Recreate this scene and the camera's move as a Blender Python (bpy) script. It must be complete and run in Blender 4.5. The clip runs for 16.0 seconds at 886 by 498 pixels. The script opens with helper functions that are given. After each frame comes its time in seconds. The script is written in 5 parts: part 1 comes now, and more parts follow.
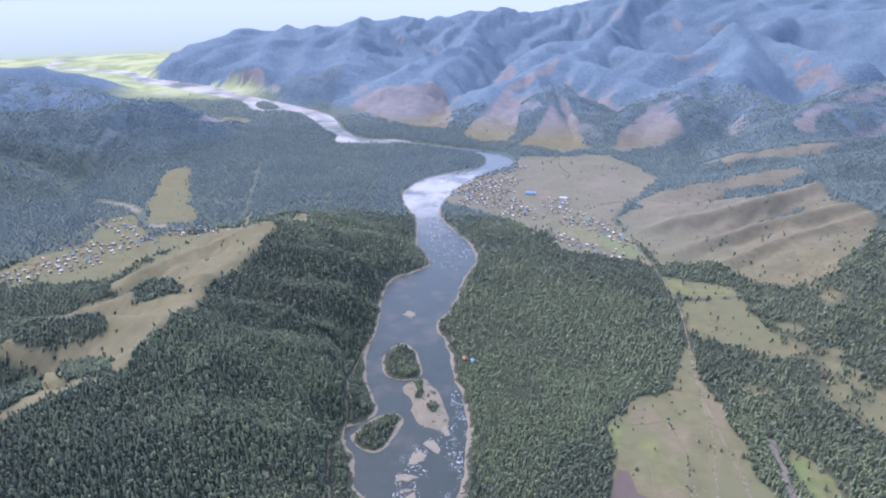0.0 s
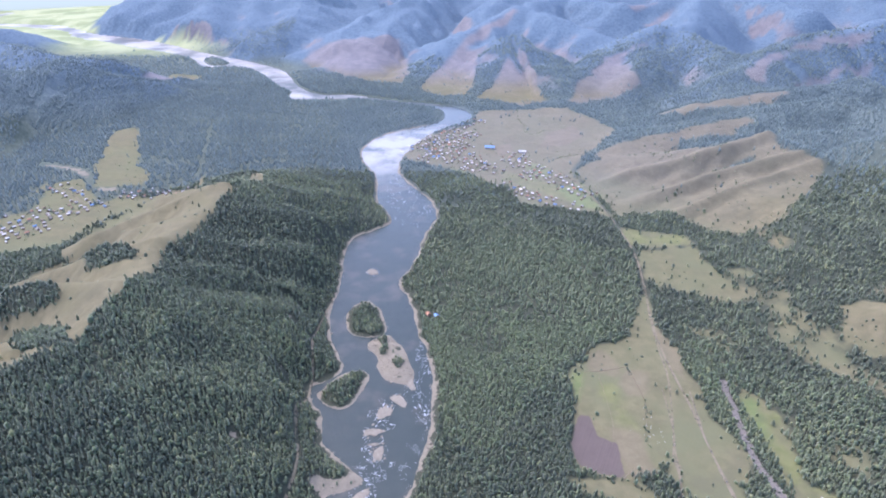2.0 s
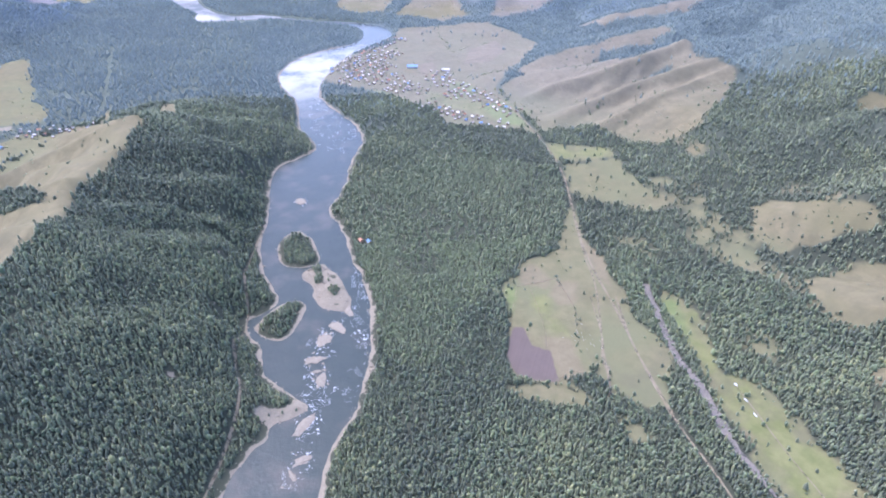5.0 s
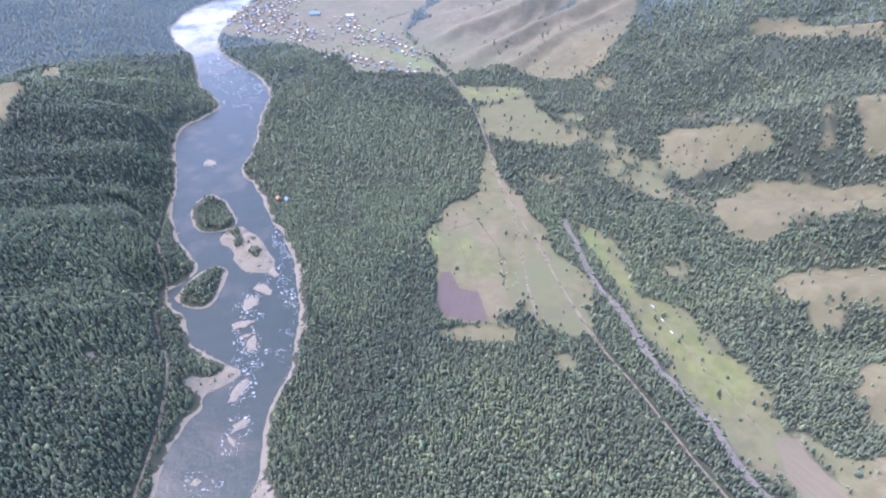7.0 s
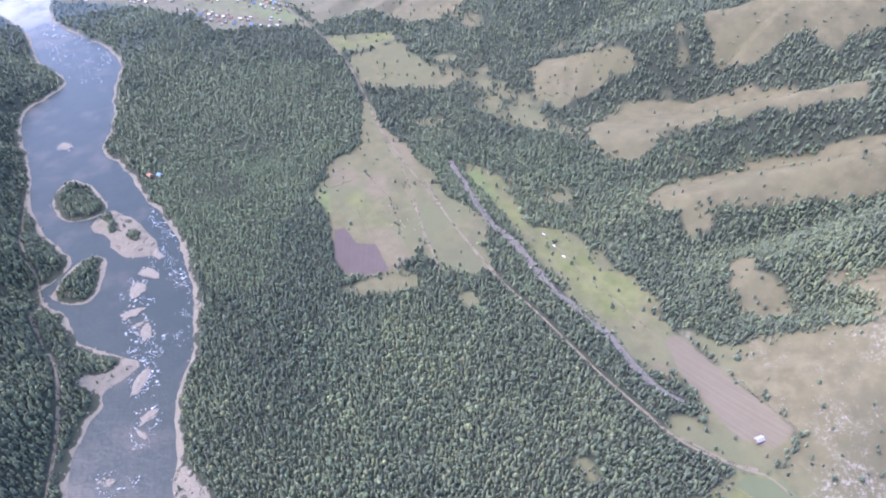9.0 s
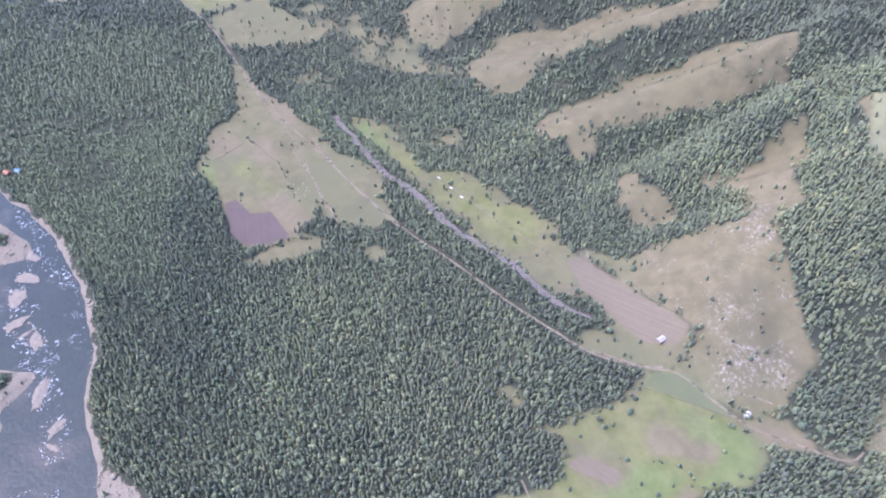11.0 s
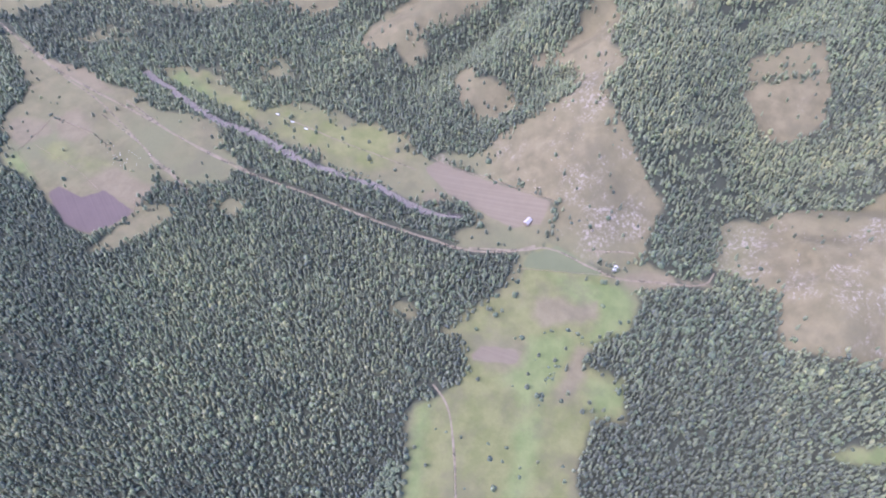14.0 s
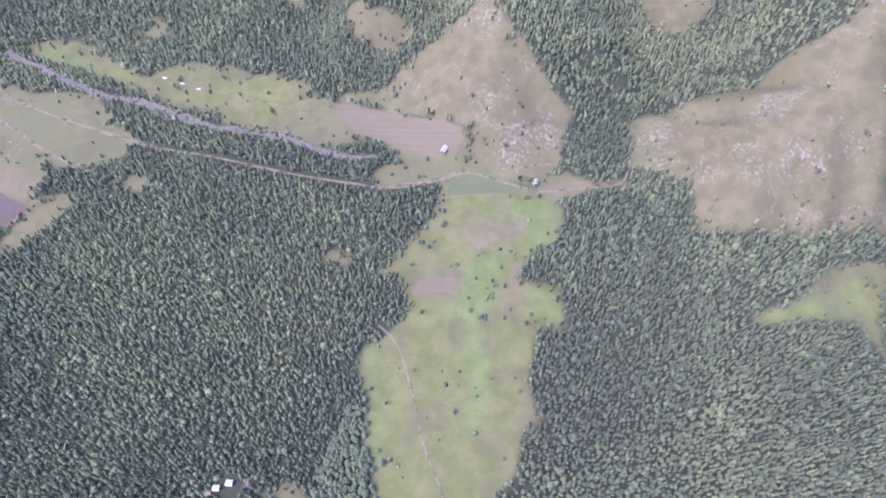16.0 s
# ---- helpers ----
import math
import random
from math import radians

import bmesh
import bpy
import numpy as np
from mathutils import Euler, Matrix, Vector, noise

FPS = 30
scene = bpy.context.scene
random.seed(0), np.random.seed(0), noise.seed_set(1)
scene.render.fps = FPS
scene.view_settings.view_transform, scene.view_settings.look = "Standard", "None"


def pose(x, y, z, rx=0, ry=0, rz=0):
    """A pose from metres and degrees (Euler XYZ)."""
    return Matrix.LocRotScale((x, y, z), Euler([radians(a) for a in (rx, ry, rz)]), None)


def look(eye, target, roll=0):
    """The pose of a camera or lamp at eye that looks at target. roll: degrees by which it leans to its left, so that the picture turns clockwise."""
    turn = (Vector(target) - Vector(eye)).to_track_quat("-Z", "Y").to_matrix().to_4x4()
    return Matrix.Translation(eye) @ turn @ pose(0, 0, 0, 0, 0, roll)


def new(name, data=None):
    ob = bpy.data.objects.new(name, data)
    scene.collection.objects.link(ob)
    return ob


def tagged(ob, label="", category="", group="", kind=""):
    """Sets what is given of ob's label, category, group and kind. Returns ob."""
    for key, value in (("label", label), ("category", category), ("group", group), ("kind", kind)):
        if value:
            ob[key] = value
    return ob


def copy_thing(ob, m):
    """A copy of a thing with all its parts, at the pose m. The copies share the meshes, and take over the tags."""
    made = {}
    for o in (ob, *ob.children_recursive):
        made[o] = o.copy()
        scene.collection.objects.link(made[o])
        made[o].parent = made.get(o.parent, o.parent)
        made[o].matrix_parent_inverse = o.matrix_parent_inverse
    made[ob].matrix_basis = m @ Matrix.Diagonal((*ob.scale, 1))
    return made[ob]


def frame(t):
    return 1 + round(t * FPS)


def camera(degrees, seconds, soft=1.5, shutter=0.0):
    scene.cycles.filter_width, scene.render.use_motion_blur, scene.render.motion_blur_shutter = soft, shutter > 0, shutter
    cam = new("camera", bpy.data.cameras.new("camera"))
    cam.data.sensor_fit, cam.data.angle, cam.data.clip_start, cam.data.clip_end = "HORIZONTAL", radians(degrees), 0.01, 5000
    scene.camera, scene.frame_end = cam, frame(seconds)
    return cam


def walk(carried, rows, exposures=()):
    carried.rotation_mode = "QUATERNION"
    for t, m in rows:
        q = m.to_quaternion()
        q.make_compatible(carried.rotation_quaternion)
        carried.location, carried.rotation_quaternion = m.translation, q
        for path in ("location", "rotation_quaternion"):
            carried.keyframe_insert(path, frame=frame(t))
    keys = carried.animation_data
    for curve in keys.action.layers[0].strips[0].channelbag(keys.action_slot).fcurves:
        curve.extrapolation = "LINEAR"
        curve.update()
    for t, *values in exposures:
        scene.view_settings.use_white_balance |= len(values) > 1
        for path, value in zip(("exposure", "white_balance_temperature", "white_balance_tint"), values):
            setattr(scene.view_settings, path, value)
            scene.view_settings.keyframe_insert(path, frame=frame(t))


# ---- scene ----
cam = camera(69.0, 16.0, soft=2.0)

# seconds, yaw, pitch: the camera hangs in the air and turns
EYE = (0.0, 0.0, 450.0)
TURN = [
    (0.0, -0.00, -22.60),
    (0.5, -0.95, -23.18),
    (1.0, -1.91, -24.21),
    (1.5, -2.86, -25.33),
    (2.0, -3.79, -26.48),
    (2.5, -4.70, -27.62),
    (3.0, -5.62, -28.76),
    (3.5, -6.59, -29.88),
    (6.0, -14.61, -35.56),
    (6.5, -16.73, -36.69),
    (7.0, -19.21, -37.86),
    (7.5, -22.25, -38.96),
    (8.0, -25.29, -40.06),
    (8.5, -28.33, -41.19),
    (9.0, -31.38, -42.30),
    (11.5, -46.52, -47.82),
    (12.0, -49.54, -48.96),
    (12.5, -52.57, -50.06),
    (13.0, -55.61, -51.20),
    (13.5, -58.67, -52.38),
    (14.0, -61.71, -53.74),
    (14.5, -64.73, -55.17),
    (15.0, -67.71, -56.63),
    (15.5, -70.56, -58.01),
    (16.0, -73.44, -59.47),
]
walk(cam, [(t, pose(*EYE, 90 + pitch, 0, yaw)) for t, yaw, pitch in TURN], exposures=[(0.0, 1.76, 5500, 25), (3.0, 2.06, 5450, 27), (6.0, 2.22, 5340, 28), (9.0, 2.16, 5310, 32), (16.0, 2.05, 5350, 39)])

# ---- daylight: veiled sun from the west, wide soft sky ---------------------------
SUN_AZ, SUN_EL = radians(-46), radians(59)
world = bpy.data.worlds.new("sky")
scene.world = world
world.use_nodes = True
wn = world.node_tree
sky = wn.nodes.new("ShaderNodeTexSky")
sky.sky_type, sky.sun_disc, sky.sun_elevation, sky.sun_rotation = "NISHITA", False, SUN_EL, SUN_AZ
sky.air_density, sky.dust_density, sky.ozone_density = 1.0, 4.0, 1.5
wn.nodes["Background"].inputs["Strength"].default_value = 0.155
wn.links.new(sky.outputs[0], wn.nodes["Background"].inputs["Color"])
sun = new("sun", bpy.data.lights.new("sun", "SUN"))
sun.data.energy, sun.data.angle, sun.data.color = 0.45, radians(16), (1.0, 0.94, 0.84)
sun.matrix_world = look((0, 0, 900), Vector((0, 0, 900)) - Vector((math.sin(SUN_AZ) * math.cos(SUN_EL), math.cos(SUN_AZ) * math.cos(SUN_EL), math.sin(SUN_EL))))

# ---- materials -----------------------------------------------------------------
class Nodes:
    """Short hand for building a node material."""

    def __init__(self, name, roughness=0.9, specular=0.2):
        self.mat = bpy.data.materials.new(name)
        self.mat.use_nodes = True
        self.t = self.mat.node_tree
        self.b = self.t.nodes["Principled BSDF"]
        self.b.inputs["Roughness"].default_value = roughness
        self.b.inputs["Specular IOR Level"].default_value = specular
        self.pos = self.t.nodes.new("ShaderNodeNewGeometry").outputs["Position"]

    def put(self, socket, value):
        if isinstance(value, bpy.types.NodeSocket):
            self.t.links.new(value, socket)
        else:
            socket.default_value = value if not isinstance(value, tuple) or len(value) == 4 or socket.type == "VECTOR" else (*value, 1)

    def noise(self, size, detail=4.0, rough=0.6, seed=0.0):
        n = self.t.nodes.new("ShaderNodeTexNoise")
        n.noise_dimensions = "4D"
        n.inputs["W"].default_value = seed
        n.inputs["Scale"].default_value, n.inputs["Detail"].default_value, n.inputs["Roughness"].default_value = 1.0 / size, detail, rough
        self.t.links.new(self.pos, n.inputs["Vector"])
        return n.outputs["Fac"]

    def ramp(self, value, low, high):
        n = self.t.nodes.new("ShaderNodeMapRange")
        n.interpolation_type = "SMOOTHSTEP"
        self.put(n.inputs["Value"], value)
        self.put(n.inputs["From Min"], low)
        self.put(n.inputs["From Max"], high)
        return n.outputs["Result"]

    def calc(self, op, a, b=0.0):
        n = self.t.nodes.new("ShaderNodeMath")
        n.operation = op
        self.put(n.inputs[0], a)
        self.put(n.inputs[1], b)
        return n.outputs[0]

    def mix(self, fac, a, b):
        n = self.t.nodes.new("ShaderNodeMix")
        n.data_type = "RGBA"
        self.put(n.inputs["Factor"], fac)
        self.put(n.inputs[6], a)
        self.put(n.inputs[7], b)
        return n.outputs[2]

    def furrows(self, turn, size, seed):
        """Streaks in one direction, broken up by clods."""
        n = self.t.nodes.new("ShaderNodeVectorRotate")
        n.rotation_type = "Z_AXIS"
        n.inputs["Angle"].default_value = turn
        self.put(n.inputs["Vector"], self.pos)
        split = self.t.nodes.new("ShaderNodeSeparateXYZ")
        self.put(split.inputs[0], n.outputs[0])
        line = self.t.nodes.new("ShaderNodeTexNoise")
        line.noise_dimensions = "1D"
        line.inputs["Scale"].default_value, line.inputs["Detail"].default_value = 1.0 / size, 3.0
        self.put(line.inputs["W"], split.outputs["X"])
        return self.calc("ADD", self.calc("MULTIPLY", self.ramp(line.outputs["Fac"], 0.3, 0.7), 0.22), self.calc("MULTIPLY", self.noise(14, 6, 0.7, seed), 0.78))

    def attr(self, name):
        n = self.t.nodes.new("ShaderNodeAttribute")
        n.attribute_name = name
        return n.outputs["Fac"]

    def random(self):
        return self.t.nodes.new("ShaderNodeObjectInfo").outputs["Random"]

    def colour(self, value):
        self.put(self.b.inputs["Base Color"], value)
        return self

    def bump(self, value, strength=0.5, distance=0.2):
        n = self.t.nodes.new("ShaderNodeBump")
        n.inputs["Strength"].default_value, n.inputs["Distance"].default_value = strength, distance
        self.put(n.inputs["Height"], value)
        self.put(self.b.inputs["Normal"], n.outputs["Normal"])
        return self


def plain(name, colour, roughness=0.8, size=0.6, spread=0.25, metal=0.0):
    """A painted, wooden or metal surface with stains and grain."""
    m = Nodes(name, roughness)
    dark = tuple(c * (1 - spread) for c in colour)
    m.colour(m.mix(m.noise(size, 5), dark, tuple(min(1, c * (1 + spread)) for c in colour)))
    m.b.inputs["Metallic"].default_value = metal
    return m.bump(m.noise(size * 0.3), 0.3, 0.03).mat


def ground_material():
    m = Nodes("land", 0.95, 0.1)
    big, mid, fine = m.noise(75, 5, 0.6, 1), m.noise(14, 5, 0.65, 2), m.noise(1.8, 4, 0.7, 3)
    wob = m.calc("MULTIPLY", m.calc("SUBTRACT", m.noise(9, 4, 0.6, 4), 0.5), 9.0)
    # forest floor
    floor = m.mix(mid, (0.028, 0.034, 0.024), (0.050, 0.055, 0.035))
    crowns = m.ramp(m.noise(9, 5, 0.8, 21), 0.34, 0.66)
    # far canopy shifts to a bluish tone, distance haze painted into it
    canopy = m.mix(m.attr("haze_zone"), m.mix(crowns, (0.050, 0.064, 0.050), (0.094, 0.112, 0.084)), m.mix(crowns, (0.066, 0.097, 0.124), (0.106, 0.146, 0.172)))
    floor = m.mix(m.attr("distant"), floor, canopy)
    # valley grass and dry hill grass
    olive = m.mix(m.ramp(mid, 0.3, 0.7), (0.093, 0.090, 0.045), (0.131, 0.121, 0.064))
    olive = m.mix(m.ramp(big, 0.35, 0.65), olive, m.mix(fine, (0.088, 0.092, 0.047), (0.120, 0.119, 0.062)))
    tan = m.mix(m.ramp(mid, 0.3, 0.7), (0.092, 0.083, 0.045), (0.138, 0.122, 0.068))
    tan = m.mix(m.ramp(big, 0.4, 0.7), tan, m.mix(fine, (0.088, 0.083, 0.043), (0.124, 0.113, 0.060)))
    grass = m.mix(m.attr("dry"), olive, tan)
    lush = m.mix(m.ramp(mid, 0.3, 0.7), (0.092, 0.102, 0.037), (0.134, 0.135, 0.058))
    drift = m.calc("MULTIPLY", m.calc("SUBTRACT", m.noise(34, 5, 0.6, 27), 0.545), 100.0)
    grass = m.mix(m.calc("MULTIPLY", m.ramp(m.calc("ADD", m.calc("ADD", m.attr("lush"), wob), drift), -14.0, 14.0), m.ramp(m.attr("lush"), -9.0, 5.0)), grass, lush)
    fresh = m.mix(m.ramp(mid, 0.3, 0.7), (0.091, 0.118, 0.042), (0.127, 0.150, 0.058))
    grass = m.mix(m.calc("MULTIPLY", m.ramp(m.calc("ADD", m.attr("bright"), wob), -5.0, 6.0), 0.85), grass, fresh)
    worn = m.mix(m.ramp(m.noise(11, 5, 0.7, 31), 0.3, 0.7), (0.112, 0.096, 0.058), (0.150, 0.128, 0.078))
    grass = m.mix(m.calc("MULTIPLY", m.ramp(m.calc("ADD", m.attr("worn"), wob), -3.0, 4.0), 0.8), grass, worn)
    furrow = m.noise(40, 6, 0.7, 17)
    grass = m.mix(m.calc("MULTIPLY", m.ramp(furrow, 0.48, 0.64), 0.45), grass, (0.086, 0.080, 0.048))
    # bare rock showing through the turf
    stone = m.mix(fine, (0.15, 0.130, 0.100), (0.27, 0.240, 0.195))
    bare = m.calc("MULTIPLY", m.attr("rocky"), m.calc("MULTIPLY", m.ramp(m.noise(3.2, 7, 0.85, 7), 0.50, 0.58), m.ramp(m.noise(38, 4, 0.6, 8), 0.49, 0.62)))
    grass = m.mix(bare, grass, stone)
    # greyer tone for far grass, with haze painted into the colour
    hazed_grass = m.mix(m.ramp(m.noise(30, 5, 0.7, 23), 0.3, 0.7), (0.118, 0.116, 0.120), (0.165, 0.154, 0.150))
    grass = m.mix(m.attr("haze_zone"), grass, hazed_grass)
    edge = m.calc("ADD", 3.5, m.calc("MULTIPLY", m.attr("haze_zone"), 9.0))
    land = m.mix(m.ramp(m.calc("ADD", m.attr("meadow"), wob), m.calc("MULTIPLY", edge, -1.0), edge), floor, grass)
    soil = m.mix(m.furrows(0.5, 1.6, 9), (0.068, 0.055, 0.046), (0.104, 0.084, 0.070))
    # pale fields with sunshine painted into the colour; also tints one yellow field
    sunlit_straw = m.mix(m.ramp(m.noise(160, 4, 0.6, 13), 0.4, 0.6), (0.18, 0.21, 0.10), (0.28, 0.30, 0.16))
    land = m.mix(m.attr("plain"), land, sunlit_straw)
    land = m.mix(m.ramp(m.attr("plough"), -0.6, 0.6), land, soil)
    fallow = m.mix(m.furrows(-0.12, 2.2, 15), (0.096, 0.082, 0.054), (0.146, 0.125, 0.082))
    land = m.mix(m.ramp(m.attr("fallow"), -0.8, 0.8), land, fallow)
    crop = m.mix(mid, (0.080, 0.092, 0.046), (0.108, 0.117, 0.060))
    land = m.mix(m.ramp(m.attr("crop"), -0.6, 0.6), land, crop)
    # gravel and boulders along the water
    gravel = m.mix(m.noise(2.2, 5, 0.7, 11), (0.080, 0.071, 0.050), (0.245, 0.218, 0.158))
    shore = m.ramp(m.calc("ADD", m.attr("shore"), m.calc("MULTIPLY", m.calc("SUBTRACT", m.noise(20, 5, 0.65, 19), 0.5), 25.0)), 3.4, 2.2)
    land = m.mix(shore, land, gravel)
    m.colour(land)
    rise = m.calc("ADD", m.calc("MULTIPLY", fine, 0.6), m.calc("MULTIPLY", mid, m.calc("ADD", 1.2, m.calc("MULTIPLY", m.attr("haze_zone"), 7.0))))
    return m.bump(rise, 0.6, 1.0).mat


def water_material():
    m = Nodes("river_water", 0.2, 0.33)
    split = m.t.nodes.new("ShaderNodeSeparateXYZ")
    m.put(split.inputs[0], m.pos)
    north = split.outputs["Y"]
    shoal = m.ramp(m.noise(48, 4, 0.55, 3), 0.48, 0.68)
    deep = m.mix(m.noise(14, 5, 0.7), (0.016, 0.026, 0.023), (0.034, 0.045, 0.038))
    c = m.mix(shoal, deep, (0.052, 0.054, 0.044))
    # shallow riffles over pale gravel above the village, with sky glare painted in
    riffle_glare = m.calc("MULTIPLY", m.ramp(north, 1150.0, 1350.0), m.ramp(north, 1640.0, 1500.0))
    c = m.mix(m.calc("MULTIPLY", riffle_glare, m.ramp(m.noise(60, 5, 0.65, 8), 0.30, 0.58)), c, (0.205, 0.198, 0.172))
    # gravel bars on the far reach, paled further to paint in sun glare
    bars_glare = m.calc("MULTIPLY", m.ramp(north, 1880.0, 1960.0), m.ramp(m.noise(130, 5, 0.6, 12), 0.36, 0.60))
    c = m.mix(bars_glare, c, (0.24, 0.23, 0.205))
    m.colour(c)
    m.b.inputs["IOR"].default_value = 1.33
    # broken water in the rapids, wind on the wide reach downstream
    m.put(m.b.inputs["Roughness"], m.calc("ADD", 0.2, m.calc("MULTIPLY", m.ramp(north, 1700.0, 2000.0), 0.25)))
    swell = m.calc("ADD", m.noise(3.2, 5, 0.7), m.calc("MULTIPLY", m.noise(19, 4), 2.0))
    return m.bump(m.calc("MULTIPLY", swell, m.calc("ADD", 0.3, m.ramp(north, 1900.0, 900.0))), 0.5, 0.6).mat


def leaf_material(name, dark, light, gold):
    m = Nodes(name, 0.85, 0.15)
    tint = m.attr("tint")
    c = m.mix(m.ramp(tint, 0.0, 0.8), dark, light)
    c = m.mix(m.ramp(tint, 0.86, 1.0), c, gold)
    c = m.mix(m.calc("MULTIPLY", m.noise(130, 3, 0.5, 2), 0.5), c, light)
    n = m.noise(0.9, 3, 0.7)
    c = m.mix(m.calc("MULTIPLY", m.ramp(n, 0.35, 0.6), 0.25), c, tuple(v * 0.6 for v in dark))
    m.colour(c)
    m.b.inputs["Sheen Weight"].default_value = 0.15
    m.b.inputs["Sheen Roughness"].default_value = 0.6
    m.put(m.b.inputs["Sheen Tint"], (0.75, 0.85, 1.0))
    return m.bump(m.noise(0.5, 3, 0.7, 5), 0.8, 0.3).mat


def foam_material():
    m = Nodes("foam", 0.6, 0.3)
    m.colour(m.mix(m.noise(0.8), (0.36, 0.39, 0.40), (0.56, 0.58, 0.58)))
    return m.bump(m.noise(0.4), 0.6, 0.1).mat


LAND, WATER, FOAM = ground_material(), water_material(), foam_material()
NEEDLES = leaf_material("conifer_needles", (0.061, 0.072, 0.043), (0.146, 0.168, 0.080), (0.205, 0.208, 0.090))
LEAVES = leaf_material("broad_leaves", (0.062, 0.086, 0.046), (0.146, 0.176, 0.074), (0.215, 0.22, 0.088))
# needles of the farther trees, with bluish haze painted into their colour
HAZED_SLOPE = leaf_material("hazed_needles", (0.062, 0.088, 0.082), (0.104, 0.136, 0.114), (0.14, 0.16, 0.11))
BARK = plain("bark", (0.11, 0.08, 0.06), 0.95, 0.4)


def dirt_material():
    m = Nodes("dirt_track", 0.95, 0.1)
    m.colour(m.mix(m.noise(3, 5), (0.114, 0.097, 0.062), (0.195, 0.169, 0.114)))
    m.put(m.b.inputs["Alpha"], m.calc("ADD", 0.62, m.calc("MULTIPLY", m.ramp(m.noise(9, 4, 0.7, 6), 0.36, 0.60), 0.38)))
    return m.bump(m.noise(0.8), 0.3, 0.05).mat


DIRT = dirt_material()
STONE = plain("river_boulder", (0.172, 0.152, 0.112), 0.9, 2.2, 0.55)
CREEKBED = plain("creek_gravel", (0.128, 0.116, 0.096), 0.9, 2.0, 0.5)
LOGS = plain("weathered_logs", (0.20, 0.155, 0.11), 0.9, 0.7, 0.3)
WHITEWASH = plain("pale_plaster", (0.36, 0.35, 0.31), 0.85, 0.8, 0.12)
GLASS = plain("window_glass", (0.05, 0.06, 0.08), 0.08, 1.0, 0.1)
DOOR = plain("door_boards", (0.16, 0.09, 0.05), 0.8, 0.5)
BRICK = plain("chimney_brick", (0.34, 0.17, 0.12), 0.9, 0.3)
ROOFS = [plain("grey_slate_roof", (0.29, 0.275, 0.245), 0.8), plain("rust_red_roof", (0.30, 0.155, 0.095), 0.7), plain("bright_tin_roof", (0.42, 0.41, 0.385), 0.6, 1.2, 0.2, 0.15),
         plain("blue_tin_roof", (0.11, 0.20, 0.34), 0.5), plain("brown_board_roof", (0.22, 0.16, 0.12), 0.9)]


# ---- the plan: banks, clearings, roads (metres) ---------------------------------
W_NEAR = [(-140, -900), (-130, 100), (-122, 250), (-118, 339), (-110, 366), (-97, 387), (-87, 397), (-77, 400), (-79, 411), (-74, 420), (-62, 419), (-49, 427), (-43, 434), (-56, 448), (-67, 465), (-82, 478), (-89, 495), (-89, 509), (-88, 527), (-105, 550), (-110, 567), (-105, 577), (-82, 589), (-73, 609)]
W_FAR = [(-87, 645), (-98, 681), (-101, 745), (-91, 786), (-94, 881), (-85, 956), (-34, 989), (-16, 1022), (-51, 1106), (-47, 1240), (-92, 1350), (-83, 1468), (-27, 1554), (89, 1622), (121, 1678), (115, 1782), (-7, 1848), (-143, 1920), (-313, 1912), (-336, 1950), (-324, 2012), (-374, 2078), (-478, 2313), (-557, 2422), (-684, 2422), (-726, 2445), (-784, 2603), (-909, 2739), (-1099, 2872), (-1249, 3002), (-1418, 3125), (-1522, 3218), (-1599, 3380), (-1921, 3557), (-2143, 3628), (-2266, 3779), (-2340, 3942), (-2349, 4120), (-2220, 4279), (-2544, 4756), (-2947, 5296)]
E_NEAR = [(-40, -900), (-50, 100), (-58, 230), (-52, 295), (-38, 330), (-28, 378), (3, 429), (20, 492), (27, 553)]
E_FAR = [(27, 601), (13, 681), (5, 755), (-15, 794), (16, 862), (33, 962), (60, 1027), (50, 1111), (9, 1195), (-14, 1275), (8, 1402), (79, 1554), (155, 1617), (194, 1684), (176, 1769), (100, 1835), (-23, 1876), (-164, 1973), (-214, 1950), (-292, 2012), (-351, 2167), (-396, 2334), (-531, 2503), (-670, 2629), (-823, 2767), (-976, 2952), (-1163, 3125), (-1307, 3218), (-1458, 3318), (-1638, 3534), (-1757, 3628), (-1983, 3677), (-2167, 3728), (-2249, 3887), (-2265, 4059), (-2226, 4381), (-2518, 4838), (-2884, 5346)]
BAR = [(-24, 674), (-47, 657), (-50, 646), (-36, 624), (-38, 606), (-28, 582), (-9, 568), (4, 568), (8, 590), (3, 606), (-2, 627), (-13, 654)]
ISLANDS = [BAR, [(-75, 679), (-79, 712), (-68, 745), (-52, 756), (-35, 735), (-28, 700), (-24, 674), (-35, 663), (-56, 662)], [(-102, 558), (-94, 566), (-83, 582), (-63, 598), (-46, 596), (-46, 578), (-55, 547), (-61, 537), (-73, 532), (-91, 544)], [(-761, 2629), (-683, 2590), (-618, 2503), (-648, 2445), (-707, 2468)]]
FARM = [(328, 754), (315, 684), (315, 547), (309, 492), (327, 435), (303, 406), (288, 401), (286, 344), (277, 370), (253, 371), (235, 395), (233, 430), (191, 417), (147, 432), (170, 509), (179, 571), (202, 599), (213, 620), (266, 642), (305, 703)]
STRIP = [(366, 527), (360, 467), (352, 400), (386, 374), (380, 308), (380, 238), (367, 90), (356, 78), (334, 80), (314, 90), (298, 143), (307, 151), (324, 137), (338, 151), (342, 171), (318, 187), (324, 237), (327, 281), (328, 317), (338, 348), (338, 419), (345, 486)]
